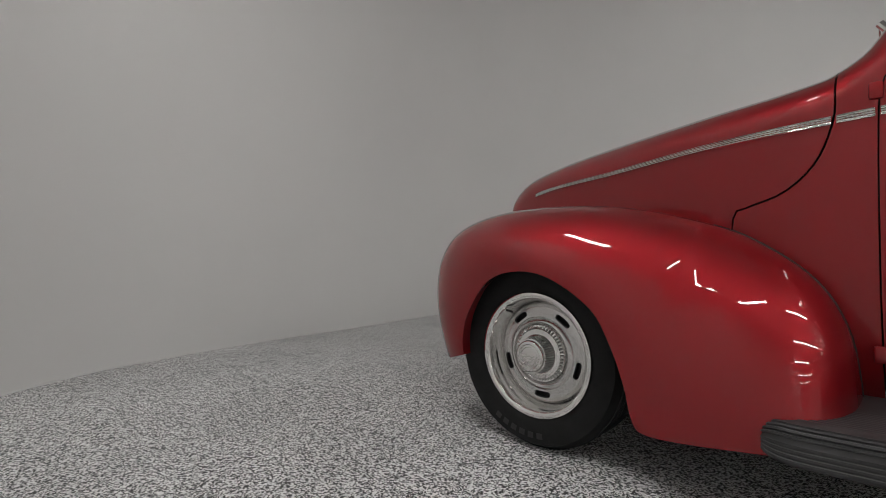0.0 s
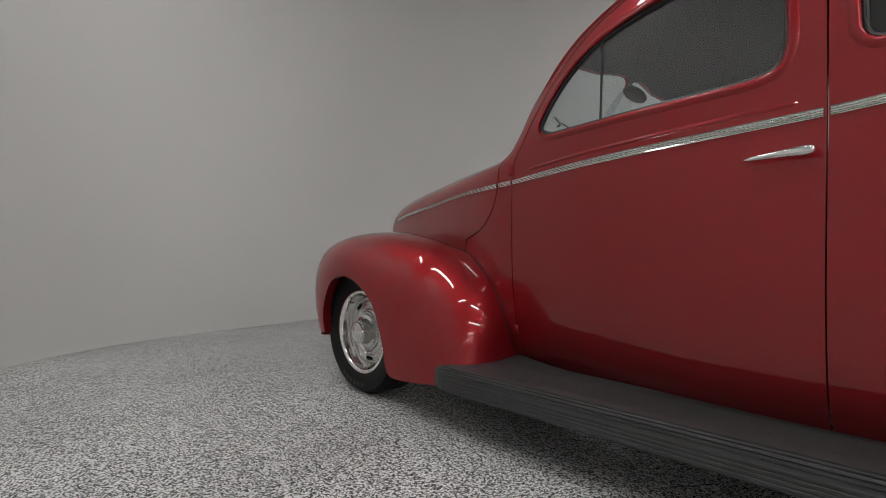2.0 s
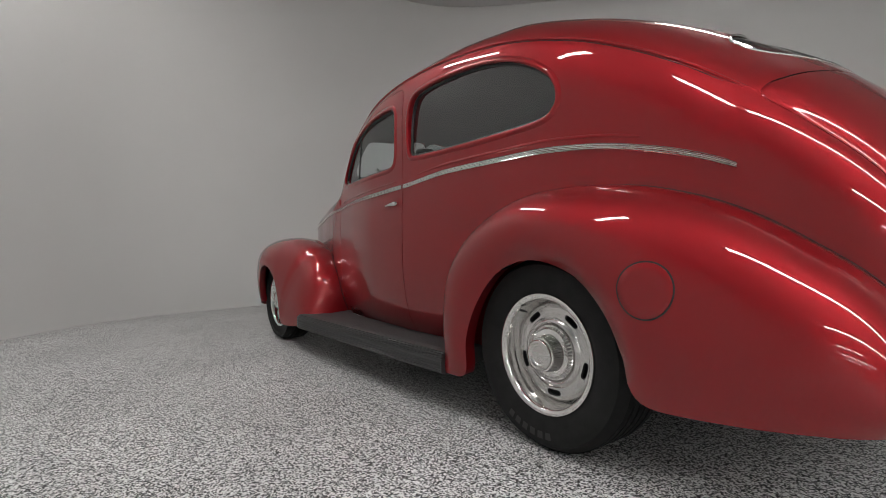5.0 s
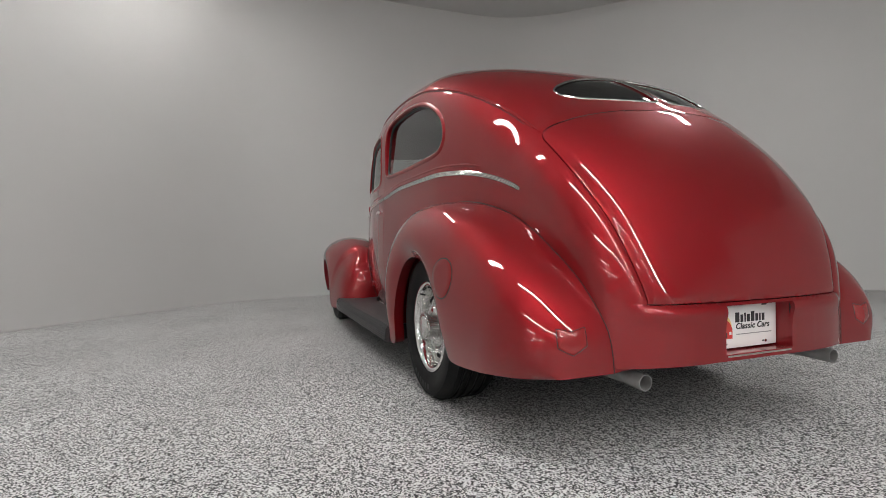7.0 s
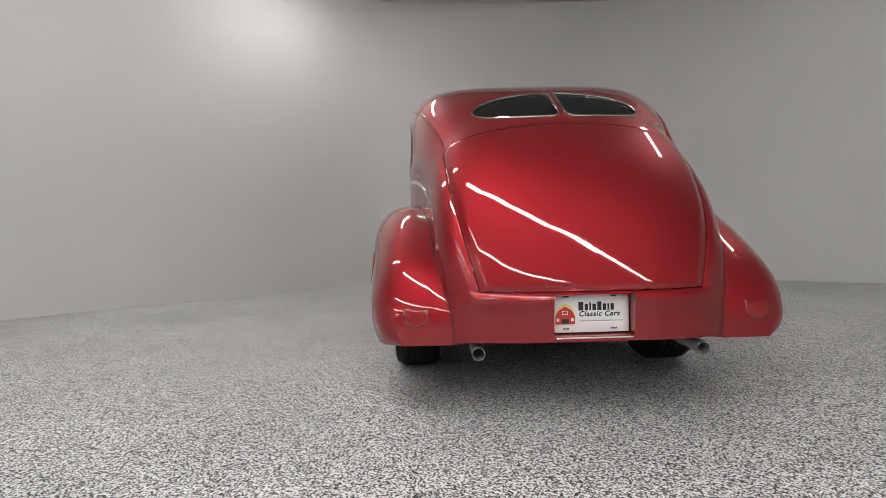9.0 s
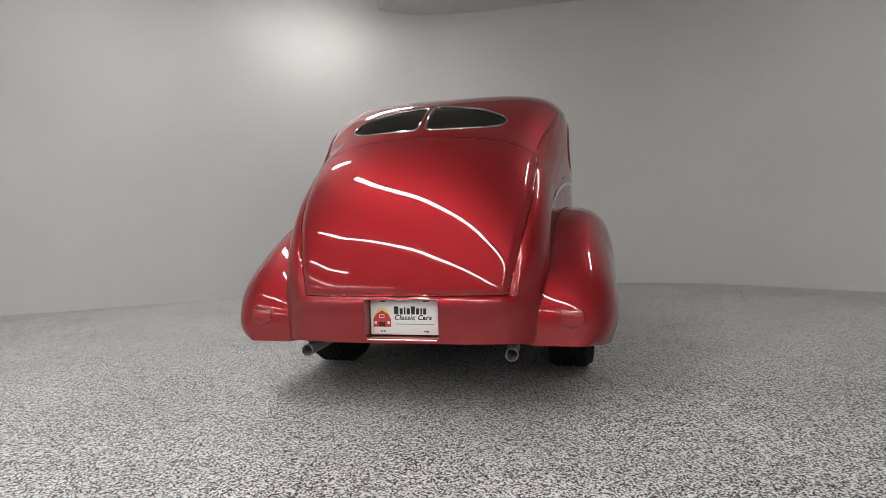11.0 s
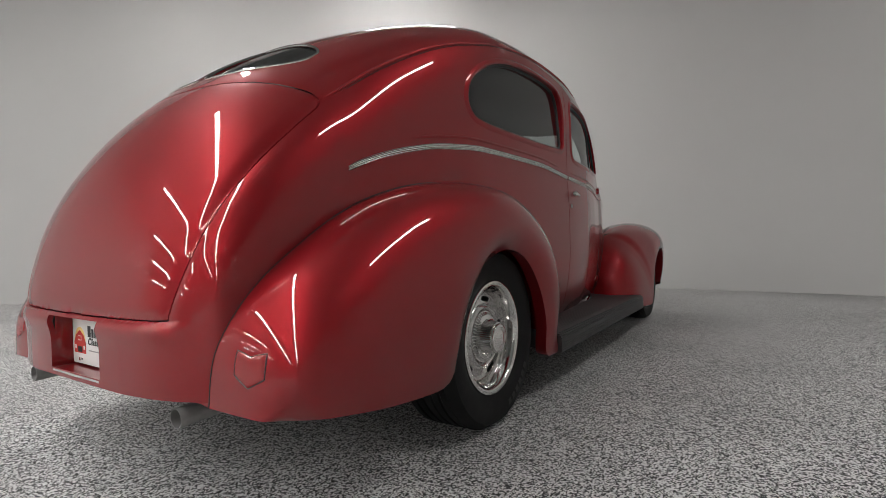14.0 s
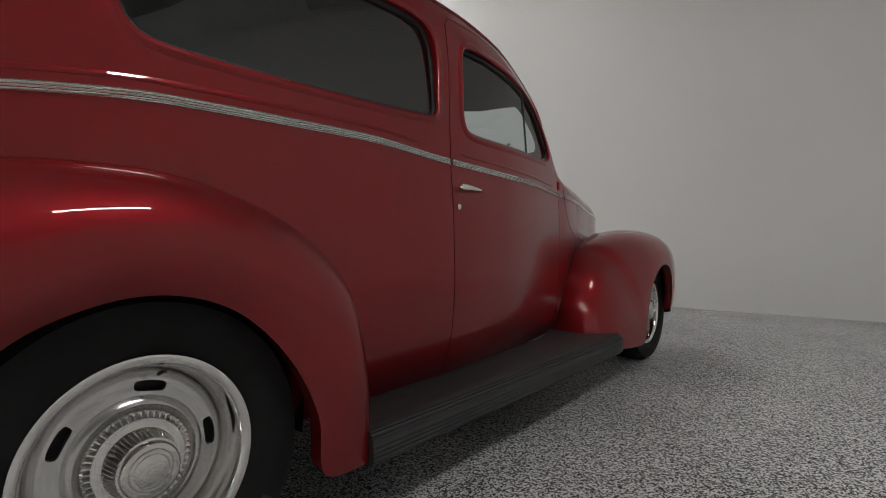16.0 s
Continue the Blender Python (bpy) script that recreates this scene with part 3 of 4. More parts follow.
gasket = material("window_rubber", (0.012, 0.012, 0.013), 0.45)
body_ob = [o for o in car.children if o.name.startswith("body")][0]
for s in (1, -1):
    for nm, outline, holder in (("door_window", door_window, doors[s]), ("quarter_window", quarter_window, car)):
        dark = nm == "quarter_window"
        w = part(nm, pane_mesh(outline, lambda x, z: (x, s * glass_y(x, z), z), dark_glass if dark else tinted_glass), None, holder, "dark tinted side glass" if dark else "pale tinted side glass")
        w.visible_shadow = False
        c = outline.mean(0)
        part("window_seal", tube([(x, s * (glass_y(x, z) + 0.001), z) for x, z in [c + (p - c) * 0.99 for p in outline]], 0.0070, 8, True), gasket, holder)
    w = part("rear_window", pane_mesh(rear_window, lambda y, z: (body_x(y, z) + 0.009, s * y, z)), None, car, "small half-oval rear glass")
    w.visible_shadow = False
    w = part("windscreen", pane_mesh(screen, lambda y, z: (front_x(y, z) - 0.010, s * y, z)), None, car, "tinted windscreen half")
    w.visible_shadow = False
    part("window_trim", tube([(body_x(y, z) - 0.001, s * y, z) for y, z in rear_window], 0.0045, 8, True), chrome, car, "bright metal window surround")
    # raised painted beads round the side windows and over the belt
    for outline, holder in ((door_window, doors[s]), (quarter_window, car)):
        t = np.roll(outline, -1, 0) - np.roll(outline, 1, 0)
        n2 = np.stack([t[:, 1], -t[:, 0]], -1) / np.linalg.norm(t, axis=1)[:, None]
        if ((outline + n2 - outline.mean(0)) ** 2).sum() < ((outline - n2 - outline.mean(0)) ** 2).sum():
            n2 = -n2
        flange = []
        for wide, rise in ((0.0005, -0.030), (0.0, -0.006), (0.0015, 0.0015), (0.005, 0.0052), (0.010, 0.0062), (0.015, 0.0052), (0.021, 0.0025), (0.028, -0.0025)):
            flange.append(on_body(outline + n2 * wide, rise, s))
        part("window_bead", grid_mesh("window_bead", flange, True, (paint,), 60, flip=s > 0), None, holder)
    for a, b, holder in ((-0.42, 0.948, car), (0.963, 1.93, doors[s])):
        part("belt_bead", tube(faded([(x, float(belt_z(x)) + 0.034) for x in np.linspace(a, b, 60)], -0.005, s, 9 if holder is car else 5), 0.0082, 10), paint, holder)
    # vent window post
    part("vent_post", tube([(1.55, s * (glass_y(1.55, z) + 0.002), z) for z in (1.112, 1.24, 1.36)], 0.0042, 6), gasket, doors[s])
    # drip rail over the side windows, running down into the tail crease
    rail = spline([(1.86, 1.235), (1.81, 1.29), (1.67, 1.42), (1.5, 1.49), (1.3, 1.525), (1.05, 1.545), (0.7, 1.545), (0.3, 1.50), (0.0, 1.425), (-0.2, 1.345), (-0.39, 1.24), (-0.545, 1.13), (-0.59, 1.098)], 100)
    drip = part("drip_rail", tube(faded(rail, 0.001, s), 0.0062, 8), paint, car)
    # a thin black line stands in for the shade in the groove beside the rail
    slope = np.gradient(rail, axis=0)
    below = rail + np.stack([slope[:, 1], -slope[:, 0]], -1) / np.linalg.norm(slope, axis=1)[:, None] * -0.0082
    part("drip_shade", tube(faded(below, -0.0005, s), 0.0016, 6), black, drip)
    # belt moulding in four lengths
    for a, b, holder in ((-0.556, 0.949, car), (0.962, 1.976, doors[s]), (1.986, 2.059, car), (2.070, 3.12, car)):
        rows = []
        xs = np.linspace(a, b, max(4, int((b - a) / 0.03)))
        for i, x in enumerate(xs):
            hgt = 0.0108 * min(1, 0.72 + (x + 0.556) / 0.12) * (1 - 0.35 * max(0, (x - 2.0) / 1.12))
            z = float(belt_z(x))
            prof = [(0.0, -1), (0.0045, -0.96), (0.0062, -0.74), (0.0052, -0.56), (0.0030, -0.48), (0.0056, -0.40), (0.0070, -0.24), (0.0056, -0.08), (0.0030, 0.0), (0.0056, 0.08), (0.0070, 0.24), (0.0056, 0.40), (0.0030, 0.48), (0.0052, 0.56), (0.0062, 0.74), (0.0045, 0.96), (0.0, 1), (-0.004, 0)]
            rows.append([(x, s * (body_y(x, z + v * hgt) + u), z + v * hgt) for u, v in prof])
        c = len(rows[0])
        me = mesh_of("belt_moulding", np.array(rows).reshape(-1, 3), [(i * c + j, i * c + (j + 1) % c, (i + 1) * c + (j + 1) % c, (i + 1) * c + j) for i in range(len(xs) - 1) for j in range(c)]
                     + [tuple(range(c)), tuple(range((len(xs) - 1) * c, len(xs) * c))], (polished, bright_metal))
        # the grooves take a duller metal that stands in for shade between the ribs
        for f in me.polygons:
            if f.index < (len(xs) - 1) * c and f.index % c in (3, 4, 7, 8, 11, 12):
                f.material_index = 1
        part("belt_moulding", me, None, holder, "ribbed bright metal belt moulding")


# ---- fenders ----
def fender(crown, seam, edge, edge_y, bow, tuck, s, apron, low, count=90, across=26):
    """A swelling panel between the crown line on the body and the lower edge round the wheel."""
    c, e = spline(crown, count), spline(edge, count)
    u = np.linspace(0, 1, count)
    cy, ey = np.array([seam(*p) for p in c]), edge_y(u)
    nn, tk = bow(u), tuck(u)
    rows = []
    for a in np.linspace(0, np.pi / 2, across):
        row = []
        for i in range(count):
            k = math.sin(a) ** (2 / nn[i])
            g = 1 - (math.cos(a) ** (2 / nn[i]) if a < np.pi / 2 - 1e-9 else 0)
            p = c[i] + (e[i] - c[i]) * g
            row.append((p[0], s * (cy[i] + (ey[i] + tk[i] - cy[i]) * k - tk[i] * g**4), p[1]))
        rows.append(row)
    # inner apron towards the body, and a turned lip at the edge
    rows.insert(0, [(p[0], s * apron(p[0], p[1], y, 0.5), max(p[1] - 0.012, low)) for p, y in zip(c, cy)])
    rows.insert(0, [(p[0], s * apron(p[0], p[1], y, 1.0), max(p[1] - 0.06, low)) for p, y in zip(c, cy)])
    lip, deep = [], []
    for i in range(count):
        x, y, z = rows[-1][i]
        lip.append((x + (c[i][0] - x) * 0.012, y - s * 0.012, z + (c[i][1] - z) * 0.012))
        deep.append((x + (c[i][0] - x) * 0.04, y - s * 0.05, z + (c[i][1] - z) * 0.04))
    rows += [lip, deep]
    return grid_mesh("fender", rows, mats=(paint,), angle=50, flip=s < 0), [(p[0], s * (y + 0.001), p[1]) for p, y in zip(c, cy)]


def body_side(x, z):
    return body_y(min(max(x, -1.0), 3.4), max(z, float(sill_z(x)) + 0.03))


front_crown = [(3.285, 0.23), (3.335, 0.38), (3.35, 0.52), (3.318, 0.645), (3.22, 0.74), (3.04, 0.79), (2.80, 0.80), (2.57, 0.778), (2.34, 0.715), (2.18, 0.63), (2.085, 0.54), (2.035, 0.42), (2.02, 0.26)]
front_edge = [(3.10, 0.285), (3.095, 0.34), (3.05, 0.44), (2.95, 0.55), (2.83, 0.587), (2.71, 0.570), (2.58, 0.49), (2.52, 0.39), (2.485, 0.29), (2.468, 0.21), (2.44, 0.175), (2.33, 0.172), (2.15, 0.185)]
rear_crown = [(0.575, 0.185), (0.530, 0.26), (0.505, 0.42), (0.46, 0.62), (0.33, 0.77), (0.12, 0.865), (-0.08, 0.89), (-0.29, 0.875), (-0.47, 0.828), (-0.61, 0.765), (-0.73, 0.69), (-0.835, 0.61), (-0.905, 0.525), (-0.945, 0.43), (-0.955, 0.30)]
rear_edge = [(0.43, 0.186), (0.375, 0.192), (0.342, 0.225), (0.33, 0.35), (0.25, 0.50), (0.13, 0.612), (-0.02, 0.650), (-0.18, 0.608), (-0.285, 0.510), (-0.347, 0.388), (-0.368, 0.302), (-0.42, 0.262), (-0.54, 0.262), (-0.76, 0.282), (-0.88, 0.292), (-0.940, 0.299)]
rear_fender = {}
for s in (1, -1):
    me, seam = fender(front_crown, lambda x, z: max(body_side(x, z) + 0.003, 0.585 * min(1, (x - 1.6) / 0.75)), front_edge, pchip([0, 0.12, 0.35, 0.7, 1], [0.80, 0.83, 0.86, 0.865, 0.83]),
                      pchip([0, 0.3, 0.7, 1], [2.0, 2.1, 2.2, 2.6]), pchip([0, 1], [0.0, 0.0]), s, lambda x, z, y, k: y + (min(body_side(x, z - 0.06) - 0.03, y - 0.05) - y) * k, 0.22)
    fr = part("front_fender", me, None, car, "rounded red front fender over the wheel")
    part("welt", tube([p for p in seam if p[0] < 2.36], 0.0019, 6), black, fr)
    me, seam = fender(rear_crown, lambda x, z: body_side(x, z) + 0.003, rear_edge, pchip([0, 0.2, 0.45, 0.65, 0.85, 0.94, 1], [0.845, 0.862, 0.855, 0.850, 0.846, 0.808, 0.722]),
                      pchip([0, 0.10, 0.2, 0.32, 0.7, 0.9, 1], [5.5, 4.6, 3.2, 2.45, 2.9, 3.4, 4.0]), pchip([0, 0.2, 0.45, 0.65, 0.85, 1], [0.0, 0.035, 0.058, 0.062, 0.028, 0.0]), s, lambda x, z, y, k: y - 0.06 * k, 0.305)
    rear_fender[s] = part("rear_fender", me, None, car, "long teardrop red rear fender")
    part("welt", tube(seam, 0.0017, 6), black, rear_fender[s])

# ---- running boards ----
for s in (1, -1):
    rows = []
    xs = np.r_[np.linspace(0.484, 2.08, 50), np.linspace(2.095, 2.20, 14)]
    for x in xs:
        e = 0.868 - 0.075 * (1 - math.sqrt(max(0, 1 - (max(0, x - 2.08) / 0.121) ** 2)))
        i = 0.60 + 0.045 * (1 - abs(x - 1.2) / 0.8) - 0.08 * min(1, max(0, (x - 1.65) / 0.35)) ** 2
        top = 0.272
        prof = [(i, top + 0.008)]
        # fine ribs over the tread, bold ribs round the nose, fine ribs down the face
        for k in range(11):
            y0 = e - 0.196 + k * 0.0135
            prof += [(y0, top - 0.0008), (y0 + 0.0025, top + 0.0006), (y0 + 0.0085, top + 0.0006), (y0 + 0.011, top - 0.0008)]
        for k in range(4):
            a0 = radians(8 + 20 * k)
            for da, r in ((0, 0.0285), (4, 0.0325), (13, 0.0325), (17, 0.0285)):
                w = a0 + radians(da)
                prof.append((e - 0.032 + r * math.sin(w), top - 0.0325 + r * math.cos(w)))
        for k in range(4):
            z0 = top - 0.040 - k * 0.0115
            prof += [(e - 0.0012, z0), (e + 0.0003, z0 - 0.002), (e + 0.0003, z0 - 0.0075), (e - 0.0012, z0 - 0.0095)]
        prof += [(e - 0.006, top - 0.090), (e - 0.03, top - 0.094), (i, top - 0.06)]
        q = math.sqrt(max(0.02, 1 - (max(0, x - 2.13) / 0.0702) ** 2))
        rows.append([(x, s * y, top - 0.05 + (z - top + 0.05) * q) for y, z in prof])
    k = len(rows[0])
    me = mesh_of("running_board", np.array(rows).reshape(-1, 3), [(i * k + j, i * k + (j + 1) % k, (i + 1) * k + (j + 1) % k, (i + 1) * k + j) for i in range(len(xs) - 1) for j in range(k)]
                 + [tuple(range(k)), tuple(range((len(xs) - 1) * k, len(xs) * k))], angle=30)
    part("running_board", me, board_rubber, car, "black ribbed rubber running board")


# ---- wheels ----
def wheel(radius, tyre_w, s):
    """A slotted silver rally wheel with a ribbed centre cap, facing +y for s = 1."""
    w = new("wheel")
    R, r = radius, 0.2075
    half = tyre_w / 2
    prof = [(r - 0.012, -half * 0.8), (r + 0.006, -half * 0.86)] + [(r + (R - r) * t, -half * (0.86 + 0.16 * math.sin(t * 2.6))) for t in np.linspace(0.1, 0.8, 8)]
    prof += [(R - 0.012, -half * 0.80), (R - 0.003, -half * 0.68)]
    for y in np.linspace(-half * 0.6, half * 0.6, 5):
        prof += [(R, y - 0.012), (R, y + 0.010), (R - 0.006, y + 0.012), (R - 0.006, y + 0.016)]
    prof += [(R - 0.003, half * 0.70), (R - 0.012, half * 0.82)] + [(r + (R - r) * t, half * (0.86 + 0.16 * math.sin(t * 2.6))) for t in np.linspace(0.8, 0.1, 8)] + [(r + 0.006, half * 0.86), (r - 0.012, half * 0.80)]
    part("tyre", grid_mesh("tyre", [[(x, s * y, z) for x, y, z in ring] for ring in lathe(prof, 72)], True, (rubber,), flip=s < 0), None, w, "black rubber tyre")
    f = half * 0.86
    ringp = [(0.170, f - 0.064), (0.174, f - 0.046), (0.178, f - 0.026), (0.183, f - 0.010), (0.1865, f - 0.001), (0.190, f + 0.003), (0.198, f + 0.0055), (0.205, f + 0.004), (0.2085, f - 0.001), (0.2085, f - 0.012)]
    part("trim_ring", grid_mesh("trim_ring", [[(x, s * y, z) for x, y, z in ring] for ring in lathe(ringp, 72)], True, (polished,), flip=s < 0), None, w, "polished trim ring")
    discp = [(0.045, f - 0.050), (0.080, f - 0.052), (0.095, f - 0.047), (0.101, f - 0.037), (0.107, f - 0.033), (0.114, f - 0.036), (0.122, f - 0.045), (0.136, f - 0.047), (0.151, f - 0.046), (0.160, f - 0.050), (0.169, f - 0.060), (0.172, f - 0.075),
             (0.160, f - 0.066), (0.150, f - 0.060), (0.122, f - 0.060), (0.108, f - 0.049), (0.098, f - 0.062), (0.045, f - 0.066)]
    disc = new("disc", mesh_of("disc", np.array(lathe(discp, 80)).reshape(-1, 3), [(i * 80 + j, i * 80 + (j + 1) % 80, ((i + 1) % len(discp)) * 80 + (j + 1) % 80, ((i + 1) % len(discp)) * 80 + j) for i in range(len(discp)) for j in range(80)], (silver,)))
    cuts = []
    for k in range(5):
        a0 = 2 * np.pi * k / 5 + np.pi / 2
        o = []
        for t in np.linspace(0, 2 * np.pi, 24, endpoint=False):
            ca, sa = math.cos(t), math.sin(t)
            dr = 0.0105 * np.sign(ca) * abs(ca) ** 0.5
            dt = 0.029 * np.sign(sa) * abs(sa) ** 0.6
            rr, aa = 0.1395 + dr, a0 + dt / 0.1395
            o.append((rr * math.cos(aa), rr * math.sin(aa)))
        cuts.append(prism(o, "y", 0.0, f + 0.05))
    dm = carve(disc, cuts)
    if s < 0:
        dm.transform(Matrix.Diagonal((1, -1, 1, 1)))
        dm.flip_normals()
    # the slots' cut walls are coloured black, as if in deep shade
    dm.materials.append(black)
    for q in dm.polygons:
        if 0.124 < math.hypot(q.center.x, q.center.z) < 0.155 and abs(q.normal.y) < 0.35 and abs(q.center.y) > abs(f) - 0.0595:
            q.material_index = len(dm.materials) - 1
    part("disc", smooth(dm, 40), None, w, "silver slotted wheel disc")
    # a black plate added close behind the disc keeps the slots dark
    part("slot_backing", grid_mesh("slot_backing", [[(x, s * y, z) for x, y, z in ring] for ring in lathe([(0.171, f - 0.0755), (0.166, f - 0.0705), (0.118, f - 0.0705), (0.01, f - 0.0700)], 40)], True, (black,)), None, w)
    # ribbed skirt and domed cap
    steps = 192
    rows = []
    for rr, yy, dep in ((0.096, f - 0.048, 0), (0.0945, f - 0.037, 0.0), (0.0925, f - 0.034, 0.005), (0.083, f - 0.030, 0.005), (0.081, f - 0.028, 0.0), (0.068, f - 0.027, 0.0), (0.065, f - 0.026, 0.0), (0.063, f - 0.023, 0.0055), (0.0570, f + 0.013, 0.0055), (0.0555, f + 0.017, 0.0), (0.050, f + 0.018, 0.0)):
        rows.append([((rr - (dep if k % 4 > 1 else 0)) * math.cos(2 * np.pi * k / steps), s * (yy - (dep if k % 4 > 1 else 0)), (rr - (dep if k % 4 > 1 else 0)) * math.sin(2 * np.pi * k / steps)) for k in range(steps)])
    sk = grid_mesh("cap_skirt", rows, True, (polished, steel), 25, flip=s < 0)
    for f2 in sk.polygons:
        if f2.index // steps in (2, 7) and f2.index % 4 in (2, 3):
            f2.material_index = 1
    part("cap_skirt", sk, None, w, "ribbed metal centre skirt")
    capp = [(0.050, f + 0.013), (0.0525, f + 0.019), (0.0515, f + 0.025), (0.047, f + 0.029), (0.040, f + 0.030), (0.0375, f + 0.028), (0.035, f + 0.030), (0.031, f + 0.030), (0.0295, f + 0.0285), (0.0275, f + 0.030), (0.012, f + 0.0315), (0.0005, f + 0.032)]
    part("centre_cap", grid_mesh("centre_cap", [[(x, s * y, z) for x, y, z in ring] for ring in lathe(capp, 64)], True, (chrome,), 40, flip=s < 0), None, w, "polished metal centre cap")
    wide = half * (0.86 + 0.16 * math.sin(0.52 * 2.6)) + 0.0006
    for k in range(6):
        a0, rows = radians(-62 + 7.5 * k), []
        for rr in (r + (R - r) * 0.42, r + (R - r) * 0.62):
            rows.append([(rr * math.cos(a0 + t), s * wide, rr * math.sin(a0 + t)) for t in (0, radians(2.4), radians(4.8))])
        part("sidewall_mark", grid_mesh("sidewall_mark", rows, False, (worn_mark,)), None, w)
    part("valve_stem", tube([(0.0, s * (f - 0.02), 0.165), (0.0, s * (f - 0.005), 0.172), (0.0, s * (f + 0.006), 0.174)], 0.004, 6), rubber, w)
    return w


FRONT_R, REAR_R, FRONT_Y, REAR_Y = 0.3065, 0.329, 0.749, 0.794
for s, x, R, y, tw, spin in ((1, WHEELBASE, FRONT_R, FRONT_Y, 0.20, 36), (-1, WHEELBASE, FRONT_R, FRONT_Y, 0.20, 14), (1, 0, REAR_R, REAR_Y, 0.23, 36), (-1, 0, REAR_R, REAR_Y, 0.23, 11)):
    w = wheel(R, tw, s)
    w.parent = car
    w.matrix_basis = pose(x, s * (y - tw / 2 * 0.86 - 0.008), R, 0, spin, 0)
    tagged(w, "silver slotted rally wheel with black tyre")

# ---- details on the car ----
from mathutils.bvhtree import BVHTree


def surface(ob):
    me = ob.data
    return BVHTree.FromPolygons([v.co.copy() for v in me.vertices], [list(p.vertices) for p in me.polygons])


# plate pocket and plate
pocket = bmesh.new()
yo, zl, zh, x0, x1 = 0.153, 0.335, 0.492, -1.019, -0.950
o = [(yo, zl), (yo, zh), (-yo, zh), (-yo, zl)]
a = [pocket.verts.new((x0, y, z)) for y, z in o]
b = [pocket.verts.new((x1, y * 0.985, z)) for y, z in o]
for i in range(4):
    pocket.faces.new((a[i], a[(i + 1) % 4], b[(i + 1) % 4], b[i]))
pocket.faces.new(b)
part("plate_pocket", pocket, paint, car)
plate = part("license_plate", block((-0.976, -0.149, 0.340), (-0.971, 0.149, 0.488), 0.003, 2), white_paint, car, "white dealer plate with a small red barn picture")


def on_plate(name, outline, mat, lift=0.0006):
    bm = bmesh.new()
    a = [bm.verts.new((-0.976 - lift, y, z)) for y, z in outline]
    b = [bm.verts.new((-0.9755, y, z)) for y, z in outline]
    n = len(a)
    bm.faces.new(a)
    for i in range(n):
        bm.faces.new((a[i], a[(i + 1) % n], b[(i + 1) % n], b[i]))
    return part(name, bm, mat, plate)


def lettering(text, size, y, z, mat, shear=0.0, space=1.0, bold=0.0):
    """Raised letters on the plate, read from behind the car; y is the left end."""
    cu = bpy.data.curves.new("lettering", "FONT")
    cu.body, cu.size, cu.shear, cu.space_character, cu.extrude, cu.offset = text, size, shear, space, 0.0004, bold
    ob = new("lettering", cu)
    bpy.context.view_layer.update()
    me = bpy.data.meshes.new_from_object(ob.evaluated_get(bpy.context.evaluated_depsgraph_get()))
    bpy.data.objects.remove(ob)
    me.transform(Matrix.Translation((-0.9768, y, z)) @ Matrix(((0, 0, -1, 0), (-1, 0, 0, 0), (0, 1, 0, 0), (0, 0, 0, 1))))
    part("lettering", me, mat, plate)


sun_arc = [(0.098 + 0.036 * math.cos(t), 0.405 + 0.045 * math.sin(t)) for t in np.linspace(0, np.pi, 16)]
on_plate("emblem_sun", sun_arc, plate_yellow, 0.0004)
on_plate("emblem", [(0.136, 0.372), (0.136, 0.404), (0.124, 0.425), (0.098, 0.441), (0.072, 0.425), (0.060, 0.404), (0.060, 0.372)], plate_red, 0.0007)
on_plate("emblem_window", [(0.110, 0.410), (0.110, 0.424), (0.088, 0.424), (0.088, 0.410)], white_paint, 0.001)
on_plate("emblem_window", [(0.108, 0.412), (0.108, 0.422), (0.090, 0.422), (0.090, 0.412)], plate_red, 0.0013)
on_plate("emblem_door", [(0.112, 0.375), (0.112, 0.392), (0.084, 0.392), (0.084, 0.375)], plate_black, 0.001)
for y in (0.126, 0.070):
    on_plate("emblem_window", [(y + 0.005, 0.384), (y + 0.005, 0.395), (y - 0.005, 0.395), (y - 0.005, 0.384)], white_paint, 0.001)
# the dealer's name stands as plain dark blocks, one to a letter
left = 0.046
for wide, low, tall in ((0.024, 0.0, 0.033), (0.018, 0.0, 0.025), (0.012, 0.0, 0.030), (0.019, 0.0, 0.025), (0.021, 0.0, 0.033), (0.018, 0.0, 0.025), (0.012, 0.0, 0.025), (0.018, 0.0, 0.025)):
    on_plate("name_block", [(left, 0.424 + low), (left, 0.424 + tall), (left - wide + 0.005, 0.424 + tall), (left - wide + 0.005, 0.424 + low)], plate_black)
    left -= wide
lettering("Classic Cars", 0.028, 0.046, 0.402, plate_black, 0.25, 1.12, 0.0007)
on_plate("small_print", [(0.042, 0.3825), (0.042, 0.3855), (-0.124, 0.3855), (-0.124, 0.3825)], plate_grey)
for y in (0.095, -0.090):
    on_plate("slot", [(y + 0.012, 0.476), (y + 0.012, 0.481), (y - 0.012, 0.481), (y - 0.012, 0.476)], plate_black)
    on_plate("slot", [(y + 0.011, 0.352), (y + 0.011, 0.357), (y - 0.011, 0.357), (y - 0.011, 0.352)], plate_black)
    part("bolt", tube([(-0.9755, y, 0.3545), (-0.980, y, 0.3545)], 0.005, 6), chrome, plate)
part("plate_lamp_lip", tube([(-1.0285, 0.145, 0.329), (-1.030, 0, 0.329), (-1.0285, -0.145, 0.329)], 0.0032, 6), bright_metal, car, "thin bright strip under the plate")

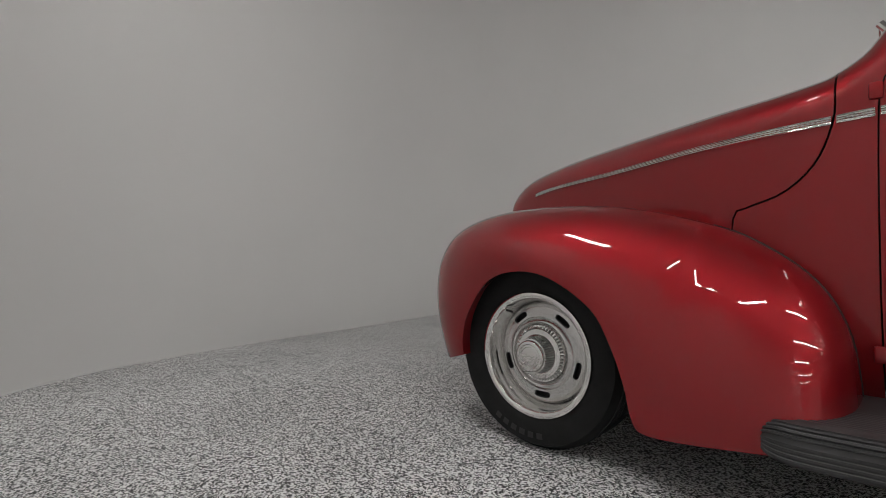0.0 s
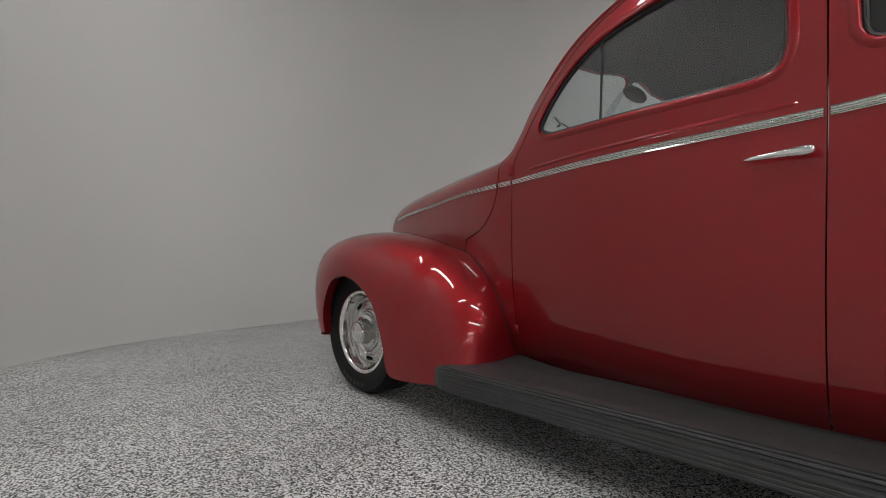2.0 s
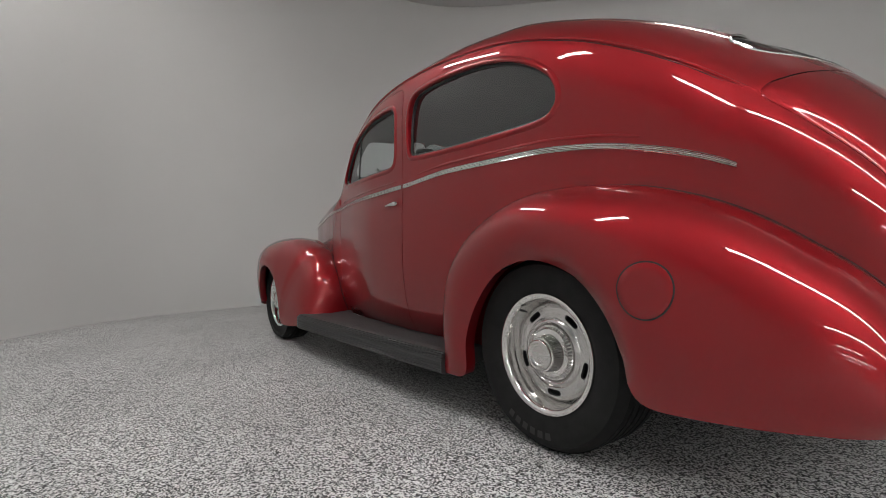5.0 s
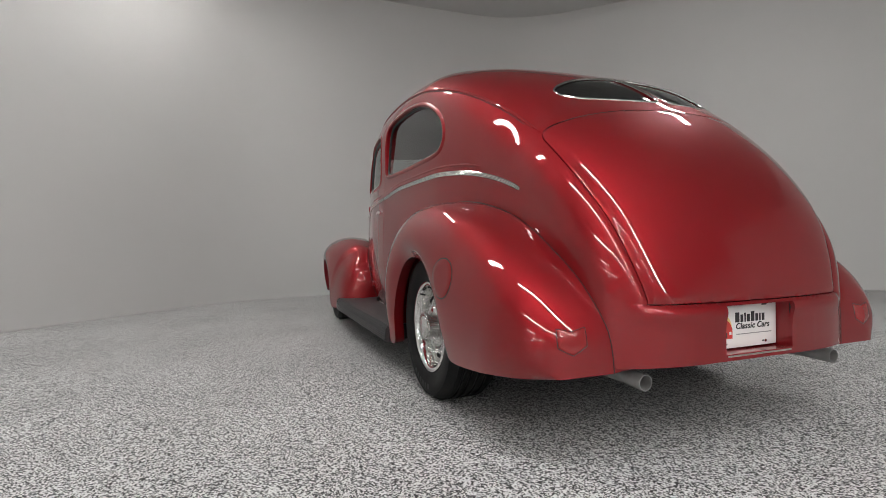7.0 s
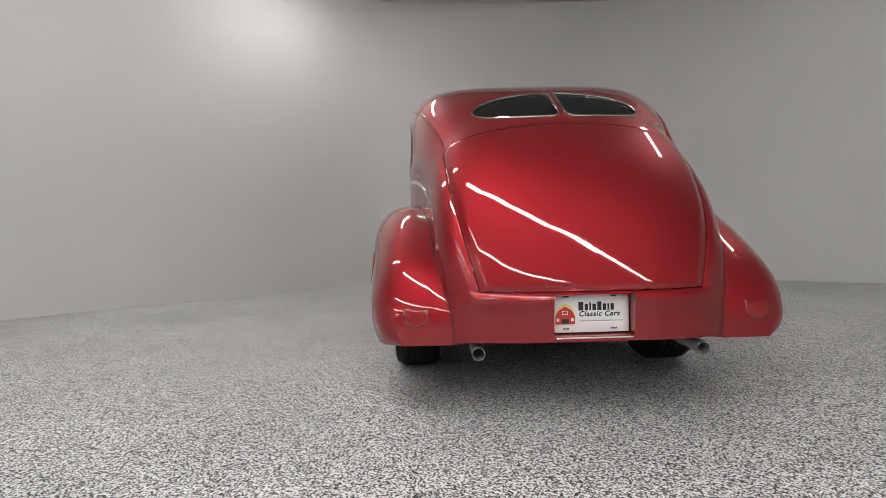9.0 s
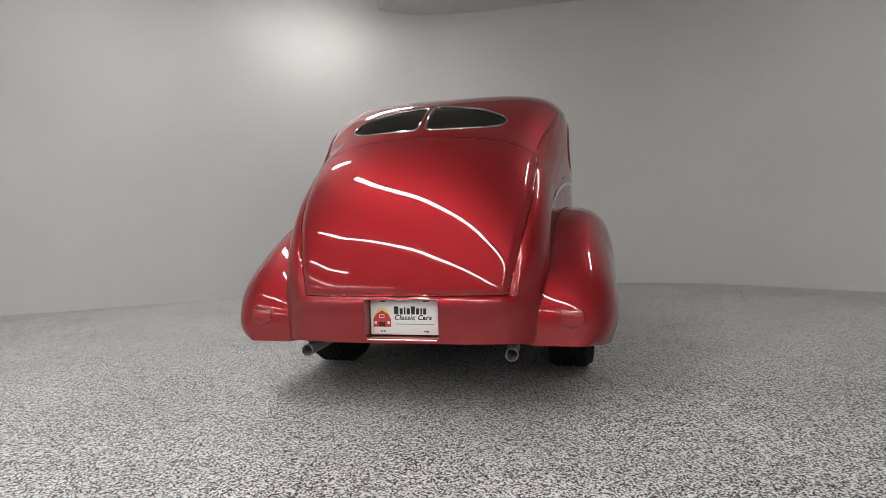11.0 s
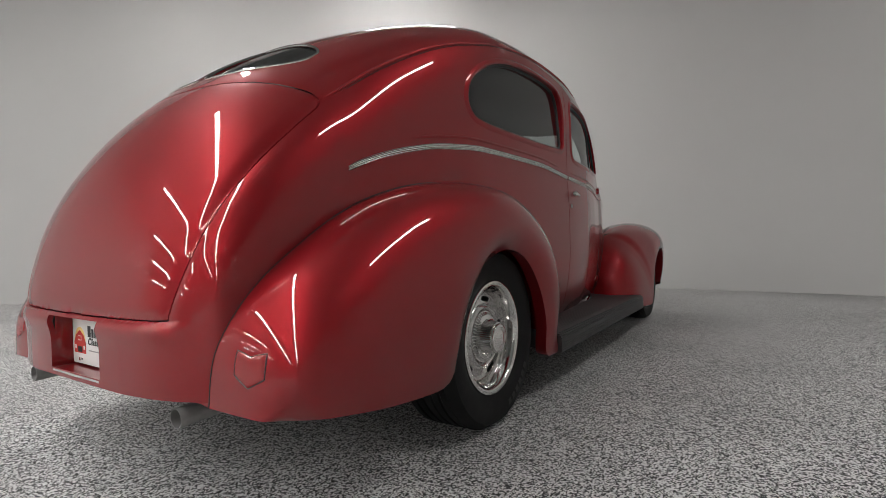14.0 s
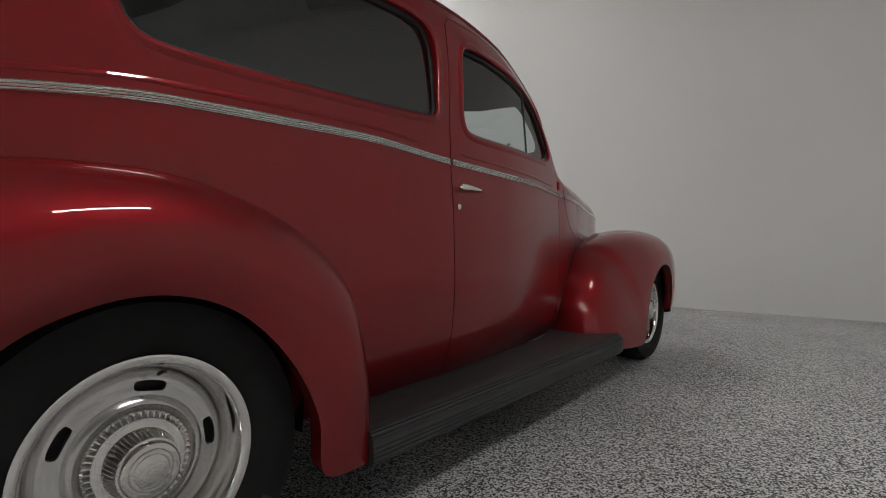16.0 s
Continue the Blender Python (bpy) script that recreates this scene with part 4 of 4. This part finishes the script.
for s in (1, -1):
    tree = surface(rear_fender[s])
    # chevron tail lamp laid on the fender's rear face
    corners = [(-0.046, 0.032), (-0.02, 0.027), (0.0, 0.022), (0.02, 0.027), (0.046, 0.032), (0.048, 0.0), (0.047, -0.022), (0.025, -0.034), (0.0, -0.046), (-0.025, -0.034), (-0.047, -0.022), (-0.048, 0.0)]
    shape = np.array([np.array(corners[i]) + (np.array(corners[(i + 1) % 12]) - corners[i]) * k / 5 for i in range(12) for k in range(5)])

    def rear_at(y, z, lift):
        hit, nrm, _, _ = tree.ray_cast(Vector((-1.6, s * y, z)), Vector((1, 0, 0)))
        return (hit.x - lift, hit.y, hit.z) if hit else (-0.95 - lift, s * y, z)
    yc, zc = 0.669, 0.413
    rings = [(1.0, -0.004), (1.0, 0.0008), (0.95, 0.002), (0.80, 0.0024), (0.5, 0.0026), (0.2, 0.0026), (0.01, 0.0026)]
    lamp = part("tail_lamp", grid_mesh("tail_lamp", [[rear_at(yc + p[0] * k, zc + p[1] * k, l) for p in shape] for k, l in rings], True, (lens_red,), 30), None, car, "chevron-shaped red tail lamp")
    part("bezel", tube([rear_at(yc + p[0] * 1.03, zc + p[1] * 1.03, 0.0) for p in shape], 0.0015, 6, True), gasket, lamp)
    # exhaust
    rows = []
    for r, k in ((0.0225, 0.03), (0.0232, 0.0), (0.0250, 0.0), (0.0256, 0.003), (0.0256, 0.2), (0.0256, 0.6)):
        rows.append([(-0.985 + k, s * (0.434 - 0.01 * k + r * math.cos(t)), 0.268 + 0.05 * k + r * math.sin(t)) for t in np.linspace(0, 2 * np.pi, 28, endpoint=False)])
    rows.insert(0, [(-0.80, s * 0.434 + (q[1] - s * 0.434) * 0.9, q[2]) for q in rows[0]])
    part("exhaust_pipe", grid_mesh("exhaust_pipe", rows, True, (steel,), 40), None, car, "dull steel exhaust tip under the tail")
    # a black disc inside the pipe stands in for the shade of its bore
    part("exhaust_shade", grid_mesh("bore_shade", [[(-0.90, s * (0.434 + r * math.cos(t)), 0.2725 + r * math.sin(t)) for t in np.linspace(0, 2 * np.pi, 20, endpoint=False)] for r in (0.0235, 0.001)], True, (black,)), None, car)
    # door handle, keyhole, hinges
    prof = []
    for x, w, h, out in ((0.972, 0.002, 0.004, 0.020), (0.977, 0.007, 0.010, 0.024), (0.992, 0.008, 0.012, 0.026), (1.02, 0.007, 0.010, 0.026), (1.06, 0.006, 0.008, 0.022), (1.10, 0.005, 0.006, 0.016), (1.118, 0.003, 0.003, 0.011), (1.122, 0.0004, 0.0006, 0.009)):
        prof.append([(x, s * (body_y(x, 0.92) + out + w * math.cos(t)), 0.920 - (x - 0.97) * 0.03 + h * math.sin(t)) for t in np.linspace(0, 2 * np.pi, 14, endpoint=False)])
    prof.insert(0, [(0.9715, s * (body_y(0.97, 0.92) + 0.020), 0.92)] * 14)
    hd = part("door_handle", grid_mesh("door_handle", prof, True, (chrome,), 60), None, doors[s], "chrome door handle")
    part("handle_post", tube([(1.0, s * (body_y(1.0, 0.92) - 0.004), 0.919), (1.0, s * (body_y(1.0, 0.92) + 0.022), 0.919)], 0.011, 12), chrome, hd)
    if s < 0:
        part("keyhole", tube([(0.985, s * (body_y(0.985, 0.854) - 0.003), 0.854), (0.985, s * (body_y(0.985, 0.854) + 0.005), 0.854)], 0.010, 16), chrome, doors[s], "round chrome lock cylinder")
    for z in (1.012, 0.392):
        hgb = block((1.970, body_y(2.0, z) - 0.01, z - 0.021), (1.998, body_y(2.0, z) + 0.012, z + 0.021), 0.006)
        if s < 0:
            bmesh.ops.scale(hgb, vec=(1, -1, 1), verts=hgb.verts)
        part("hinge", hgb, paint, car)
    # wiper pivot and arm at the foot of the windscreen
    part("wiper_pivot", tube([(1.965, s * 0.30, 1.225), (1.990, s * 0.30, 1.258)], 0.011, 10), chrome, car)
    part("wiper_arm", tube([(1.990, s * 0.30, 1.256), (1.996, s * 0.18, 1.238), (1.998, s * 0.05, 1.232)], 0.003, 6), chrome, car)

# fuel lid on the left rear fender
tree = surface(rear_fender[1])


def side_at(x, z, lift):
    hit, nrm, _, _ = tree.ray_cast(Vector((x, 1.5, z)), Vector((0, -1, 0)))
    return (hit.x, hit.y + lift, hit.z) if hit else (x, 0.89 + lift, z)


fx, fz = -0.444, 0.576
ring = lambda r, l: [side_at(fx + r * math.cos(t), fz + r * math.sin(t), l) for t in np.linspace(0, 2 * np.pi, 48, endpoint=False)]
part("fuel_gap", grid_mesh("fuel_gap", [ring(0.0770, -0.001), ring(0.0770, 0.0006), ring(0.070, 0.0006)], True, (black,)), None, rear_fender[1])
part("fuel_lid", grid_mesh("fuel_lid", [ring(0.0728, -0.001), ring(0.0725, 0.0018), ring(0.0708, 0.0028), ring(0.05, 0.0029), ring(0.025, 0.0029), ring(0.0005, 0.0029)], True, (paint,), 50), None, rear_fender[1], "round red fuel filler lid")

# ---- inside and under the car ----
part("floor_pan", block((-0.95, -0.52, 0.30), (2.5, 0.52, 0.34), 0.02), lining, car)
part("fuel_tank", block((-0.80, -0.34, 0.285), (-0.45, 0.34, 0.35), 0.03), black, car)
part("rear_axle", tube([(0, -0.66, 0.325), (0, 0.66, 0.325)], 0.045, 14), black, car)
part("front_axle", tube([(WHEELBASE, -0.62, 0.29), (WHEELBASE, 0.62, 0.29)], 0.03, 12), black, car)
for s in (1, -1):
    part("frame_rail", block((-0.6, s * 0.36 - 0.03, 0.265), (3.1, s * 0.36 + 0.03, 0.33), 0.008), black, car)
    # inner wells that close the fenders against the light
    for x, R, y0, y1 in ((0, 0.40, 0.50, 0.70), (WHEELBASE, 0.38, 0.40, 0.60)):
        arc = [(x + R * math.cos(t), (0.33 if x == 0 else 0.31) + R * 0.92 * math.sin(t)) for t in np.linspace(-0.2, np.pi + 0.2, 30)]
        part("wheel_well", grid_mesh("wheel_well", [[(u, s * y0, v) for u, v in arc], [(u, s * y1, v) for u, v in arc]], False, (black,)), None, car)
        part("well_side", grid_mesh("well_side", [[(u, s * y0, v) for u, v in arc], [(x + (u - x) * 0.02, s * y0, 0.3 + (v - 0.3) * 0.02) for u, v in arc]], False, (black,)), None, car)


def cushion(lo, hi, r=0.05):
    return block(lo, hi, r, 4)


rear_seat = part("rear_seat", cushion((0.02, -0.56, 0.55), (0.55, 0.56, 0.74)), seat_cloth, car, "grey upholstered rear bench")
back = cushion((-0.08, -0.60, 0.62), (0.12, 0.60, 1.22), 0.07)
for v in back.verts:
    v.co.x -= (v.co.z - 0.6) * 0.28
part("backrest", back, seat_cloth, rear_seat)
part("parcel_shelf", block((-0.46, -0.50, 1.13), (-0.1, 0.50, 1.15), 0.005), lining, car)
for s in (1, -1):
    seat = part("front_seat", cushion((0.95, s * 0.34 - 0.24, 0.50), (1.45, s * 0.34 + 0.24, 0.68)), seat_cloth, car, "grey upholstered front seat")
    back = cushion((0.80, s * 0.34 - 0.25, 0.60), (1.06, s * 0.34 + 0.25, 1.17), 0.11)
    for v in back.verts:
        v.co.x -= (v.co.z - 0.6) * 0.30
    part("backrest", back, seat_cloth, seat)
part("dashboard", block((1.72, -0.52, 0.88), (1.95, 0.52, 1.09), 0.04, 3), lining, car)
wheel_c = Vector((1.50, 0.34, 1.02))
part("steering_wheel", tube([wheel_c + Vector((0.08 * math.cos(t), 0.19 * math.sin(t), 0.17 * math.cos(t))) for t in np.linspace(0, 2 * np.pi, 40, endpoint=False)], 0.012, 8, True), black, car)
part("steering_column", tube([wheel_c, wheel_c + Vector((0.35, 0, -0.16))], 0.02, 8), black, car)
mirror = bmesh.new()
bmesh.ops.create_uvsphere(mirror, u_segments=20, v_segments=10, radius=1)
for v in mirror.verts:
    v.co = Vector((1.768 + v.co.x * 0.018, 0.02 + v.co.y * 0.10, 1.362 + v.co.z * 0.034))
part("rear_view_mirror", mirror, black, car, "black oval rear-view mirror")
part("mirror_stem", tube([(1.772, 0.02, 1.38), (1.785, 0.02, 1.405), (1.795, 0.02, 1.425)], 0.006, 6), black, car)
